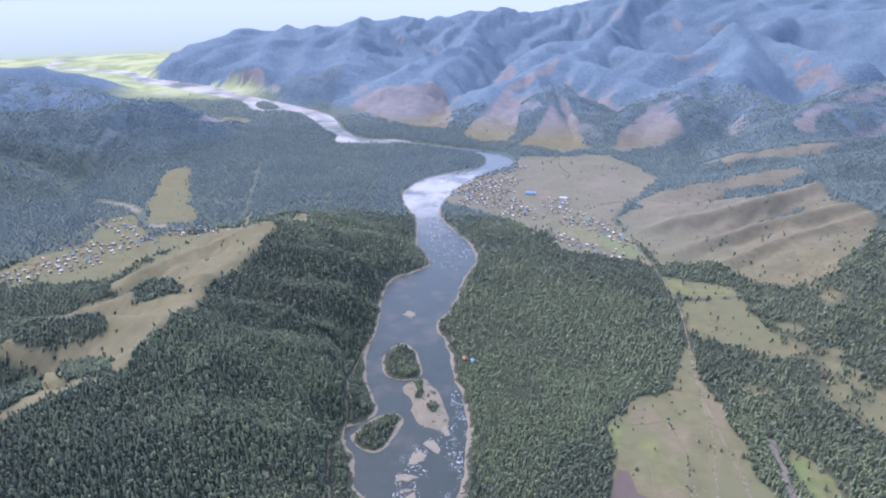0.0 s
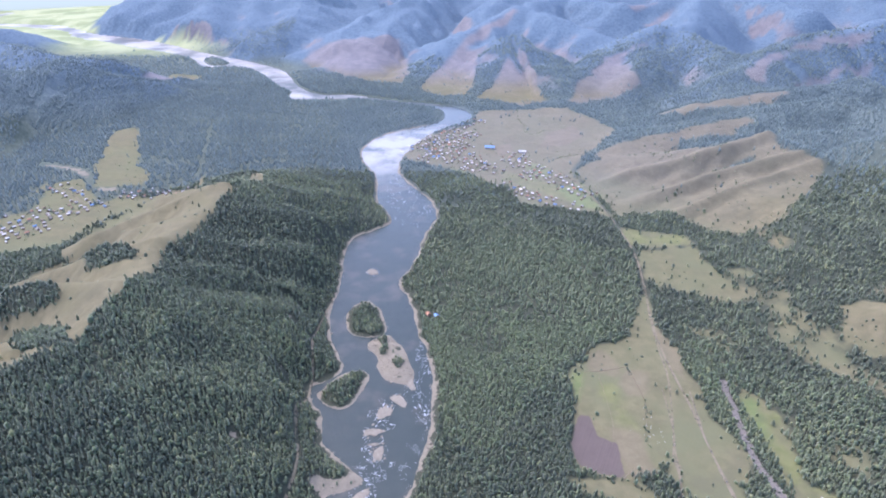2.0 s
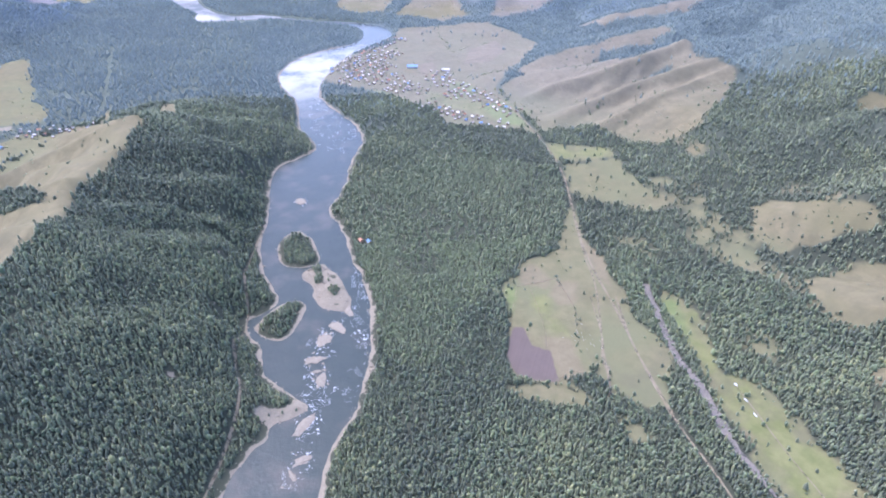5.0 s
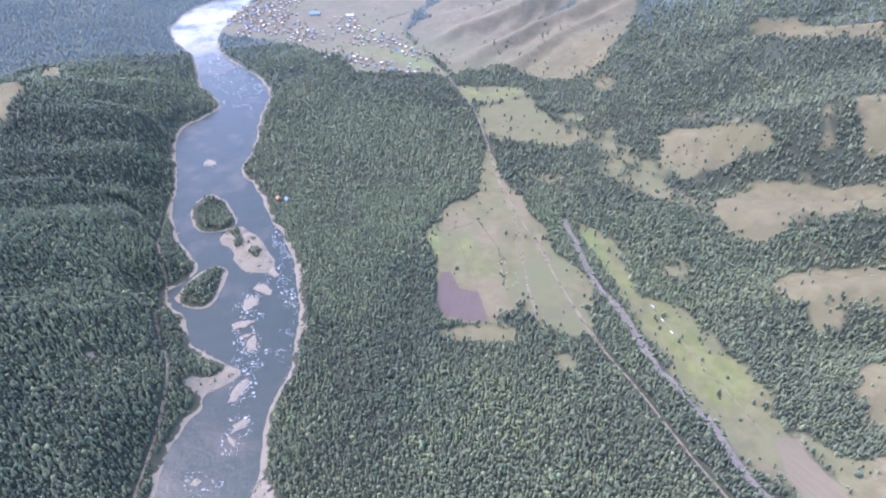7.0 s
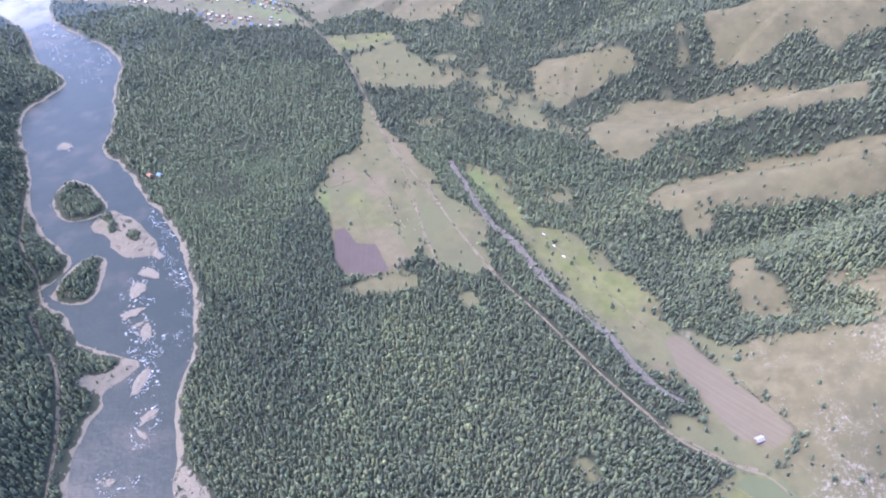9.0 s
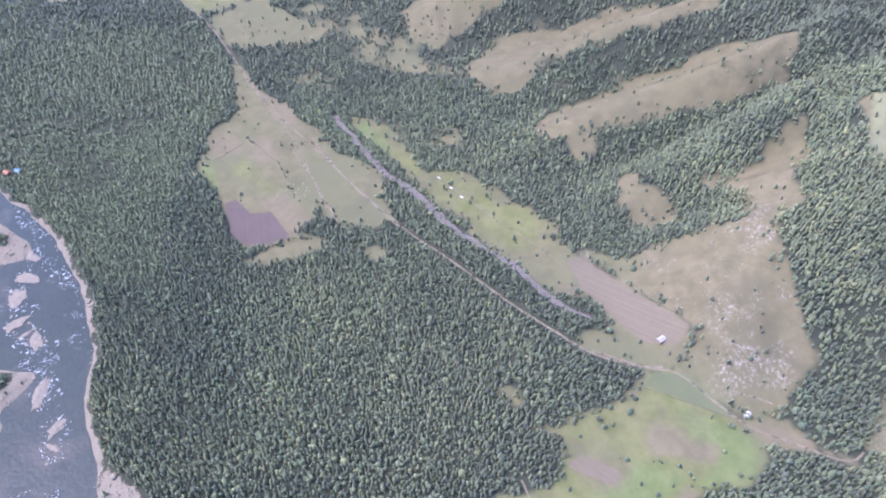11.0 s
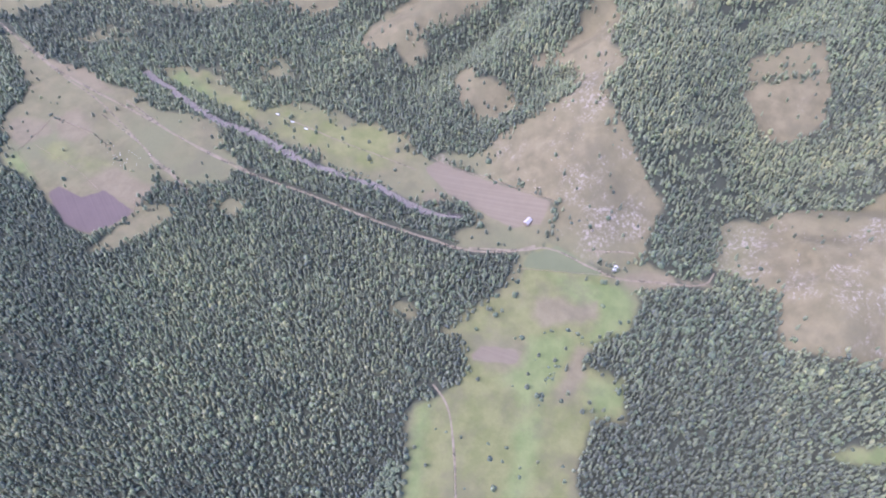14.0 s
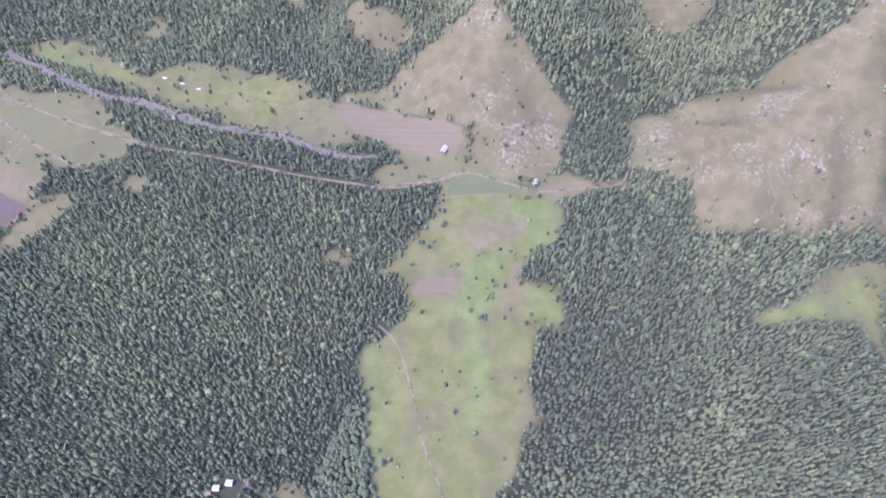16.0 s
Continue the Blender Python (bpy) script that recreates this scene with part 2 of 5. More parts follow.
MEADOW = [(310, 92), (333, 76), (328, 40), (325, 9), (316, -7), (288, -8), (262, 5), (246, 6), (251, -25), (217, -31), (198, -14), (162, -15), (135, -24), (105, -28), (82, -13), (53, -13), (32, 60), (153, 106), (177, 90), (197, 87), (213, 102), (212, 125), (242, 112), (269, 92)]
HILLA = [(379, 224), (426, 150), (448, 135), (508, 117), (509, 162), (560, 149), (600, 132), (550, 102), (520, 99), (464, 77), (451, 51), (427, 29), (402, 5), (359, 7), (333, 23), (333, 68), (338, 82), (366, 89), (371, 168)]
HILLB = [(476, 265), (482, 221), (472, 174), (442, 188), (442, 221)]
HILLC = [(487, 360), (550, 366), (610, 336), (664, 279), (632, 224), (650, 199), (602, 221), (567, 267), (534, 295), (511, 301), (481, 294), (480, 331)]
HILLD = [(378, -54), (422, -52), (439, -87), (473, -146), (510, -190), (553, -220), (588, -288), (384, -326), (333, -183), (321, -121), (358, -98), (370, -73)]
HILLE = [(554, -37), (577, -139), (551, -99), (528, -60)]
CLEARA = [(250, -150), (278, -193), (316, -224), (334, -263), (254, -262), (280, -240), (268, -194)]
CLEARB = [(215, 194), (226, 159), (220, 147), (207, 176), (204, 191)]
CLEARC = [(36, 152), (56, 121), (39, 105), (26, 151)]
FIELDN = [(668, 106), (670, 87), (649, 68), (591, 50), (558, 64), (606, 82)]
HILLF = [(593, -10), (627, -38), (635, -68), (608, -84), (582, -23)]
HILLG = [(560, -28), (608, -84), (557, -107), (526, -50)]
UPMEAD = [(364, 867), (444, 871), (458, 781), (469, 714), (412, 708), (365, 759), (337, 778)]
GREEN1 = [(354, 958), (455, 917), (451, 887), (387, 877), (355, 892)]
CLEARD = [(140, 426), (201, 415), (213, 386), (178, 387), (151, 406)]
CLEARE = [(229, 377), (245, 367), (256, 337), (233, 333), (227, 355)]
SPURA = [(551, 668), (596, 656), (618, 619), (644, 567), (640, 548), (607, 567), (566, 572), (536, 584), (526, 609)]
SPURB = [(513, 515), (604, 519), (686, 445), (738, 390), (757, 317), (717, 299), (671, 337), (624, 380), (563, 424), (540, 410), (513, 411), (501, 439), (494, 467)]
SPURC = [(493, 369), (544, 371), (620, 329), (656, 291), (675, 293), (704, 256), (711, 216), (655, 174), (621, 202), (576, 243), (547, 272), (513, 299), (492, 305)]
SPURD = [(797, 827), (863, 793), (910, 675), (872, 630), (803, 728)]
SPURE = [(747, 556), (792, 509), (851, 487), (920, 361), (889, 329), (853, 365), (801, 390), (783, 430), (752, 441), (703, 485), (722, 516)]
SPURF = [(473, 259), (491, 226), (476, 206), (461, 200), (474, 181), (462, 156), (439, 172), (435, 198), (441, 223)]
SPURG = [(508, 167), (551, 153), (584, 130), (537, 106), (523, 134), (514, 156)]
SPURH = [(709, 565), (718, 554), (688, 511), (674, 517)]
SLOPEL = [(-631, 677), (-510, 643), (-531, 836), (-512, 977), (-473, 1101), (-249, 904), (-257, 824), (-275, 701), (-273, 564), (-295, 489), (-309, 467), (-341, 458), (-355, 423), (-389, 396)]
VILLL = [(-773, 894), (-717, 1038), (-655, 1091), (-674, 1241), (-633, 1252), (-551, 1117), (-526, 1156), (-384, 1126), (-401, 1274), (-299, 899), (-470, 1095), (-526, 1030), (-541, 940), (-618, 930)]
STRIPL = [(-691, 1582), (-656, 1623), (-569, 1373), (-510, 1261), (-502, 1210), (-597, 1208), (-641, 1331), (-682, 1489)]
NOSE = [(-262, 1006), (-275, 1243), (-215, 989)]
FARF = [(-776, 2015), (-773, 2300), (-648, 2247), (-670, 2152), (-766, 2008)]
VILLM = [(178, 1594), (209, 1730), (459, 1737), (532, 1524), (485, 1419), (411, 1336), (346, 1228), (354, 1053), (357, 996), (289, 1043), (221, 1065), (194, 1152), (126, 1229), (73, 1287), (4, 1330), (0, 1430), (61, 1511)]
HILLM = [(405, 1273), (525, 1340), (649, 1378), (728, 1354), (698, 1175), (724, 1056), (735, 1024), (662, 939), (593, 880), (528, 887), (484, 937), (446, 1016), (367, 995), (362, 1080), (346, 1228)]
CLIFFA = [(-355, 2414), (-285, 2464), (-200, 2472), (-94, 2482), (2, 2560), (33, 2352), (30, 2132), (2, 2064), (-82, 2110), (-179, 2173), (-289, 2298)]
CLIFFB = [(54, 1975), (127, 2192), (217, 2374), (318, 2552), (463, 2725), (482, 2697), (347, 2516), (235, 2340), (280, 2291), (204, 1897), (112, 1905)]
CLIFFC = [(222, 1859), (293, 2003), (357, 2155), (370, 2108), (403, 2024), (420, 1804), (343, 1775)]
SPURM = [(464, 1789), (525, 1884), (655, 2058), (839, 2141), (774, 2102), (699, 2023), (690, 1890), (705, 1850), (653, 1814), (500, 1771)]
SPURN = [(975, 2663), (1142, 2778), (1089, 2679)]
SPURO = [(947, 2775), (1113, 2838), (983, 2758)]
SPURP = [(939, 1738), (1043, 1804), (1134, 1834), (1263, 1874), (1397, 1907), (1374, 1864), (1239, 1828), (1123, 1808), (1018, 1749), (978, 1685), (933, 1687)]
SPURQ = [(1054, 1690), (1191, 1730), (1336, 1788), (1323, 1758), (1182, 1707), (1027, 1641)]
SPURR = [(658, 1602), (723, 1565), (856, 1560), (963, 1558), (973, 1538), (905, 1519), (777, 1530), (690, 1514)]
SPURS = [(407, 1314), (484, 1335), (615, 1364), (764, 1374), (774, 1345), (660, 1325), (497, 1300), (409, 1259)]
WASH = [(-771, 1365), (-666, 1326), (-631, 1290), (-594, 1210), (-544, 1203), (-534, 1177), (-578, 1182), (-624, 1244), (-671, 1297), (-758, 1340)]
PLOTGREEN = [(185, 579), (197, 573), (178, 527), (168, 525)]
PLOTTANA = [(201, 579), (213, 611), (232, 616), (241, 580), (233, 562)]
PLOTGREENB = [(206, 566), (230, 559), (230, 534), (227, 482), (207, 489), (204, 528)]
PLOTDRY = [(245, 580), (270, 570), (253, 528), (233, 532), (228, 550)]
PLOTTANB = [(196, 486), (228, 477), (224, 440), (226, 421), (197, 419), (198, 454)]
PLOTTANC = [(317, 700), (301, 621), (298, 573), (304, 555), (322, 594), (319, 641), (330, 692)]
BRIGHTA = [(307, 58), (315, 23), (319, 0), (300, -11), (263, 1), (263, 13), (292, 14), (290, 43)]
BRIGHTB = [(244, 55), (262, 28), (258, 22), (197, 27), (189, 37), (199, 49), (201, 64), (219, 51)]
BRIGHTC = [(177, 37), (193, 24), (161, 11), (120, 8), (116, 20), (147, 26)]
BRIGHTD = [(155, 105), (166, 96), (138, 89), (113, 75), (80, 66), (76, 76)]
BRIGHTE = [(231, 1), (250, -30), (228, -33), (208, -16), (209, -5)]
TRODDEN = [(278, 66), (290, 47), (287, 34), (302, 19), (285, 13), (274, 27), (256, 51), (262, 62)]
TRODDENB = [(256, 21), (257, 10), (230, 5), (208, 10), (201, 17), (229, 20)]
GREENPATCH = [(353, 523), (367, 517), (357, 478), (349, 449), (341, 454), (346, 497)]
OCHRE = [(334, 336), (342, 329), (327, 306), (316, 304), (318, 320)]
OCHREB = [(331, 201), (346, 195), (345, 182), (332, 176), (324, 191)]
ROADSIDE = [(332, 15), (345, -4), (361, -55), (355, -60), (337, -21), (324, 1)]
BRIGHTF = [(245, -153), (269, -180), (290, -211), (317, -246), (287, -246), (273, -211), (258, -180)]
LUSHE = [(356, 548), (380, 492), (358, 403), (388, 380), (390, 323), (387, 249), (373, 231), (344, 243), (326, 305), (334, 387), (344, 474)]
COPSEA = [(-661, 781), (-498, 730), (-362, 612), (-357, 597), (-460, 628), (-630, 737)]
COPSEB = [(-489, 855), (-324, 703), (-305, 672), (-373, 695)]
COPSEC = [(-612, 689), (-484, 617), (-451, 602), (-371, 501), (-357, 455), (-359, 431), (-383, 413)]
COPSED = [(-408, 589), (-373, 574), (-295, 494), (-299, 483), (-342, 495)]
COPSEE = [(-758, 924), (-656, 934), (-505, 889), (-485, 855), (-562, 830), (-627, 801), (-655, 773)]
PLOW = [(183, 503), (184, 473), (200, 463), (194, 420), (176, 424), (157, 437), (154, 461), (172, 505)]
PLOWE = [(363, 216), (378, 208), (369, 141), (366, 89), (345, 91), (334, 113), (346, 182)]
DARKG = [(301, 87), (316, 88), (334, 69), (327, 18), (314, 53)]
LUSH = [(305, 63), (323, 9), (314, -8), (289, -10), (262, 3), (271, 12), (293, 12), (295, 46)]
LUSHB = [(258, 27), (224, 28), (195, 29), (184, 34), (199, 47), (232, 52)]
LUSHC = [(153, 106), (163, 89), (105, 65), (62, 55), (57, 71)]
LUSHD = [(177, 24), (191, -7), (105, -28), (85, -12), (103, 16), (141, 27)]
LUSHV1 = [(206, 1246), (286, 1177), (372, 1110), (363, 998), (308, 1058), (238, 1116), (191, 1190)]
PLOT = [(205, 89), (220, 86), (232, 55), (218, 56)]
GREENC = [(346, 552), (367, 509), (351, 432), (326, 449), (334, 501)]
YOUNG = [(30, 857), (150, 921), (255, 906), (348, 862), (321, 748), (289, 678), (213, 620), (176, 595), (125, 535), (80, 457), (34, 481), (30, 557), (24, 648), (23, 740)]
PARCELA = [(292, 1147), (350, 1162), (358, 1033), (306, 1050)]
PARCELB = [(78, 1277), (124, 1260), (164, 1187), (118, 1187)]
PARCELC = [(259, 1295), (303, 1277), (300, 1209), (252, 1193)]
PARCELD = [(350, 1505), (437, 1580), (440, 1481), (372, 1393), (314, 1393)]
PARCELE = [(209, 1414), (251, 1436), (254, 1373), (211, 1341)]
HEDGEF = [(334, 1310), (374, 1325), (413, 1333)]
HEDGEG = [(212, 1303), (258, 1288), (310, 1310)]
HEDGEH = [(304, 1554), (305, 1481), (358, 1544), (410, 1554)]
HEDGEI = [(323, 1751), (300, 1633), (318, 1554)]
HEDGEJ = [(484, 1239), (520, 1224), (586, 1297)]
HEDGEK = [(585, 1035), (643, 1046)]
COPSEF = [(581, 1106), (591, 1121), (654, 1117), (648, 1092), (596, 1104)]
COPSEG = [(595, 1303), (610, 1326), (711, 1329), (765, 1312), (676, 1173), (580, 1180)]
DARK_WOODS = [[(308, 2), (346, -38), (341, -109), (299, -132), (247, -100), (172, -92), (114, -65), (101, -30), (170, -15), (210, -22), (244, -36)], [(128, 478), (171, 389), (138, 323), (83, 309), (49, 328), (28, 389)], [(348, -8), (364, -54), (429, -48), (441, 2), (381, 9)]]
DITCH = [(251, 25), (234, 27), (216, 29), (202, 30)]
HEDGEA = [(248, 583), (252, 523), (230, 471), (228, 442), (227, 420)]
HEDGEB = [(197, 574), (185, 540)]
HEDGEC = [(254, 26), (235, 27), (215, 26), (198, 27)]
HEDGED = [(239, 64), (253, 44), (265, 31), (263, 19), (249, 6)]
HEDGEE = [(380, 208), (374, 161), (368, 111), (366, 93)]
GRAVELA = [(-96, 430), (-89, 439), (-65, 436), (-57, 447), (-42, 431), (-48, 419), (-72, 413), (-87, 420)]
GRAVELB = [(19, 532), (29, 526), (18, 487), (11, 460), (-1, 463), (10, 490)]
GRAVELC = [(-54, 286), (-25, 268), (-25, 283), (-32, 308), (-35, 332), (-43, 314)]
GRAVELD = [(-76, 400), (-82, 391), (-100, 356), (-111, 345), (-104, 368), (-92, 391), (-83, 402)]
GRAVELF = [(-333, 1935), (-250, 1957), (-153, 1935), (-157, 1876), (-309, 1891)]
GRAVELG = [(-49, 949), (-22, 1009), (4, 984), (-13, 963)]
OPEN = [FARM, STRIP, MEADOW, HILLA, HILLB, HILLC, HILLD, HILLE, CLEARA, CLEARB, CLEARC, FIELDN, HILLF, HILLG, UPMEAD, GREEN1, CLEARD, CLEARE, SPURA, SPURB, SPURC, SPURD, SPURE, SPURF, SPURG, SPURH, SLOPEL, VILLL, STRIPL, NOSE, FARF, VILLM, HILLM, LUSHE, CLIFFA, CLIFFB, CLIFFC, SPURM, SPURN, SPURO, SPURP, SPURQ, SPURR, SPURS, ROADSIDE]
COPSES = [COPSEA, COPSEB, COPSEC, COPSED, COPSEE, COPSEF, COPSEG]
FIELDS = [PLOW]
FALLOW = [PLOWE, PLOT]
CROPS = [DARKG]
GRAVEL = [BAR, GRAVELA, GRAVELB, GRAVELC, GRAVELD, GRAVELF, GRAVELG, WASH]
HEDGES = [HEDGEA, HEDGEB, HEDGEC, HEDGED, HEDGEE, DITCH, HEDGEF, HEDGEG, HEDGEH, HEDGEI, HEDGEJ, HEDGEK]
BRIGHT = [LUSH, LUSHB, PLOTGREEN, BRIGHTA, BRIGHTB, BRIGHTC, BRIGHTD, BRIGHTE, GREENPATCH, BRIGHTF, PARCELA, PARCELB, PARCELC]
DRY_PLACES = [PLOTTANA, PLOTTANB, PLOTTANC, PLOTDRY, TRODDEN, TRODDENB, OCHRE, OCHREB, PARCELD, PARCELE, ROADSIDE]
LUSH_PLACES = [LUSH, LUSHB, LUSHC, LUSHD, GREENC, GREEN1, CLEARA, LUSHE, LUSHV1, PLOTGREENB, MEADOW]
ROCKY = [HILLA, HILLD, HILLG]
LOOSE = [[(345, 870), (350, 600), (374, 520), (392, 400), (430, 275), (560, 260), (700, 400), (720, 700), (620, 900), (470, 900)], [(-720, 900), (-400, 1000), (-420, 1260), (-700, 1300)]]
ROAD_MAIN = [(355, 993), (355, 872), (331, 755), (310, 679), (298, 601), (293, 510), (286, 450), (280, 376), (281, 339), (286, 293), (288, 217), (292, 174), (295, 135), (311, 100), (326, 86)]
ROAD_EAST = [(299, 136), (316, 91), (331, 79), (328, 40), (327, 10), (338, -12), (352, -53), (372, -56)]
ROAD_VILLAGE = [(356, 977), (351, 1081), (343, 1172), (290, 1298), (203, 1367), (133, 1416)]
TRACK_MEADOW = [(175, 103), (168, 87), (153, 75), (124, 57), (102, 46), (84, 30), (66, 17)]
TRACK_RIVER = [(-133, 324), (-123, 359), (-111, 398), (-103, 428), (-103, 457), (-109, 481), (-114, 517), (-104, 583), (-113, 645), (-107, 710), (-98, 761)]
TRACK_FARM = [(249, 430), (239, 401), (232, 382)]
TRACK_FARM_B = [(274, 541), (262, 478), (251, 447), (247, 428), (236, 394)]
CREEK = [(345, 551), (341, 533), (332, 487), (322, 439), (324, 399), (323, 368), (317, 337), (318, 311), (321, 270), (323, 235), (316, 186), (327, 158)]
TRACK_FARM_C = [(302, 535), (293, 492), (286, 450), (284, 411), (282, 359)]
TRACK_FARM_D = [(314, 694), (298, 623), (290, 564), (269, 500), (256, 462), (245, 437), (246, 424), (231, 387)]
TRACK_STRIP = [(358, 384), (358, 348), (356, 302), (358, 257), (358, 221)]
TRACK_TOP = [(340, 45), (344, 31), (351, 19), (355, 9)]
CUT = [(-486, 1680), (-407, 1235)]
# rocks in the river: x, y, half length, half width, turn
RIVER_ROCKS = [(-48, 413, 13.7, 4.3, -123), (-38, 497, 8.5, 5.0, 0), (-35, 480, 5.0, 2.0, 5), (-26, 525, 8.8, 5.9, 47), (-31, 467, 9.3, 4.0, -105), (-11, 544, 10.5, 4.7, -58), (-50, 374, 6.5, 3.2, 22), (-58, 360, 4.9, 2.2, -66), (-88, 331, 3.5, 2.5, -8), (-48, 833, 8.6, 6.2, -54), (2, 571, 10.3, 3.9, -75)]
RAPIDS_A = [(6, 664), (24, 652), (30, 592), (18, 490), (-2, 426), (-37, 390), (-55, 396), (-56, 452), (-40, 546), (-8, 549), (11, 578)]
RAPIDS_B = [(-26, 1264), (32, 1215), (53, 1050), (17, 973), (-14, 1005), (-33, 1128)]
RAPIDS_C = [(-94, 346), (-67, 336), (-68, 316), (-95, 325)]
BARE_SPOTS = [(-134, 567, 6), (31, 703, 9), (37, 158, 9), (-132, 646, 6), (-156, 449, 6), (-125, 862, 6)]
STREETS = [[(198, 1635), (116, 1527), (58, 1458), (11, 1396)],
    [(177, 1520), (110, 1452), (55, 1383)],
    [(146, 1423), (78, 1360), (40, 1326)],
    [(107, 1497), (147, 1315), (196, 1238)],
    [(64, 1445), (105, 1319), (152, 1253)],
    [(191, 1165), (230, 1111), (273, 1063), (313, 1037)],
    [(238, 1210), (299, 1227), (312, 1139), (345, 1096)],
    [(265, 1359), (231, 1305), (279, 1246)]]
STREETS_WEST = [[(-711, 934), (-695, 1001), (-632, 1045), (-539, 1109)],
    [(-694, 951), (-641, 989), (-588, 1037)],
    [(-665, 1209), (-616, 1167), (-574, 1118)],
    [(-689, 1078), (-638, 1077), (-587, 1090)],
    [(-526, 1156), (-473, 1162), (-393, 1121)]]
BAR_WOODS = [(-30, 654), (-28, 633), (-11, 607)]
WHITE_BARN = (267, 1363)
FENCES = [[(246, 581), (220, 575), (197, 574)],
    [(197, 574), (181, 536), (170, 504)],
    [(211, 565), (208, 527), (205, 494), (198, 468)],
    [(246, 581), (251, 523), (230, 468)],
    [(191, 417), (209, 434), (227, 420)],
    [(379, 224), (374, 170), (369, 122), (367, 87)],
    [(299, 86), (310, 60), (327, 24), (325, 9)]]
TUNNELS = [(359, 384, 10), (357, 364, 10), (355, 346, 10)]

# ---- shape of the land -------------------------------------------------------
def line_field(x, y, pts):
    """Distance to a polyline of rows (x, y, value), the value at the nearest place, and the side (+1 to the left)."""
    return line_course(x, y, pts)[:3]


def line_course(x, y, pts):
    """The same, and how far along the line the nearest place lies."""
    best = np.full(x.shape, 1e18)
    val, side, along, start = np.zeros(x.shape), np.ones(x.shape), np.zeros(x.shape), 0.0
    for (ax, ay, av), (bx, by, bv) in zip(pts[:-1], pts[1:]):
        dx, dy = bx - ax, by - ay
        u = np.clip(((x - ax) * dx + (y - ay) * dy) / (dx * dx + dy * dy), 0, 1)
        px, py = x - ax - u * dx, y - ay - u * dy
        dd = px * px + py * py
        m = dd < best
        best[m], val[m] = dd[m], (av + u * (bv - av))[m]
        side[m] = np.where(dx * py - dy * px > 0, 1.0, -1.0)[m]
        step = float(np.hypot(dx, dy))
        along[m] = (start + u * step)[m]
        start += step
    return np.sqrt(best), val, side, along


def inside(x, y, poly):
    """Which places lie within a polygon."""
    n, r = len(poly), np.zeros(x.shape, bool)
    for i in range(n):
        (ax, ay), (bx, by) = poly[i], poly[(i + 1) % n]
        if ay != by:
            r ^= ((ay > y) != (by > y)) & (x < (bx - ax) * (y - ay) / (by - ay) + ax)
    return r


def signed(x, y, poly, reach=60.0):
    """Distance to a polygon's edge, positive inside, worked out within reach of its box."""
    q = np.array(poly, float)
    out = np.full(x.shape, -reach)
    m = (x > q[:, 0].min() - reach) & (x < q[:, 0].max() + reach) & (y > q[:, 1].min() - reach) & (y < q[:, 1].max() + reach)
    if m.any():
        ring = [(*p, 0.0) for p in poly] + [(*poly[0], 0.0)]
        far = line_field(x[m], y[m], ring)[0]
        out[m] = np.where(inside(x[m], y[m], poly), far, -far)
    return out


def hash01(i, j, seed):
    h = (i.astype(np.int64) * 374761393 + j.astype(np.int64) * 668265263 + seed * 974634777) & 0x7FFFFFFF
    h = ((h ^ (h >> 13)) * 1274126177) & 0x7FFFFFFF
    return ((h ^ (h >> 16)) & 0xFFFFFF) / float(0xFFFFFF)


def value_noise(x, y, size, seed=0):
    u, v = x / size, y / size
    i, j = np.floor(u), np.floor(v)
    a, b = u - i, v - j
    a, b = a * a * (3 - 2 * a), b * b * (3 - 2 * b)
    n00, n10, n01, n11 = (hash01(i + p, j + q, seed) for p, q in ((0, 0), (1, 0), (0, 1), (1, 1)))
    return (n00 * (1 - a) + n10 * a) * (1 - b) + (n01 * (1 - a) + n11 * a) * b


def fractal(x, y, size, seed=0, octaves=4):
    total, amp, norm = 0, 1.0, 0
    for k in range(octaves):
        total, norm = total + amp * value_noise(x + 37 * k, y - 53 * k, size / 2**k, seed + k), norm + amp
        amp *= 0.5
    return total / norm


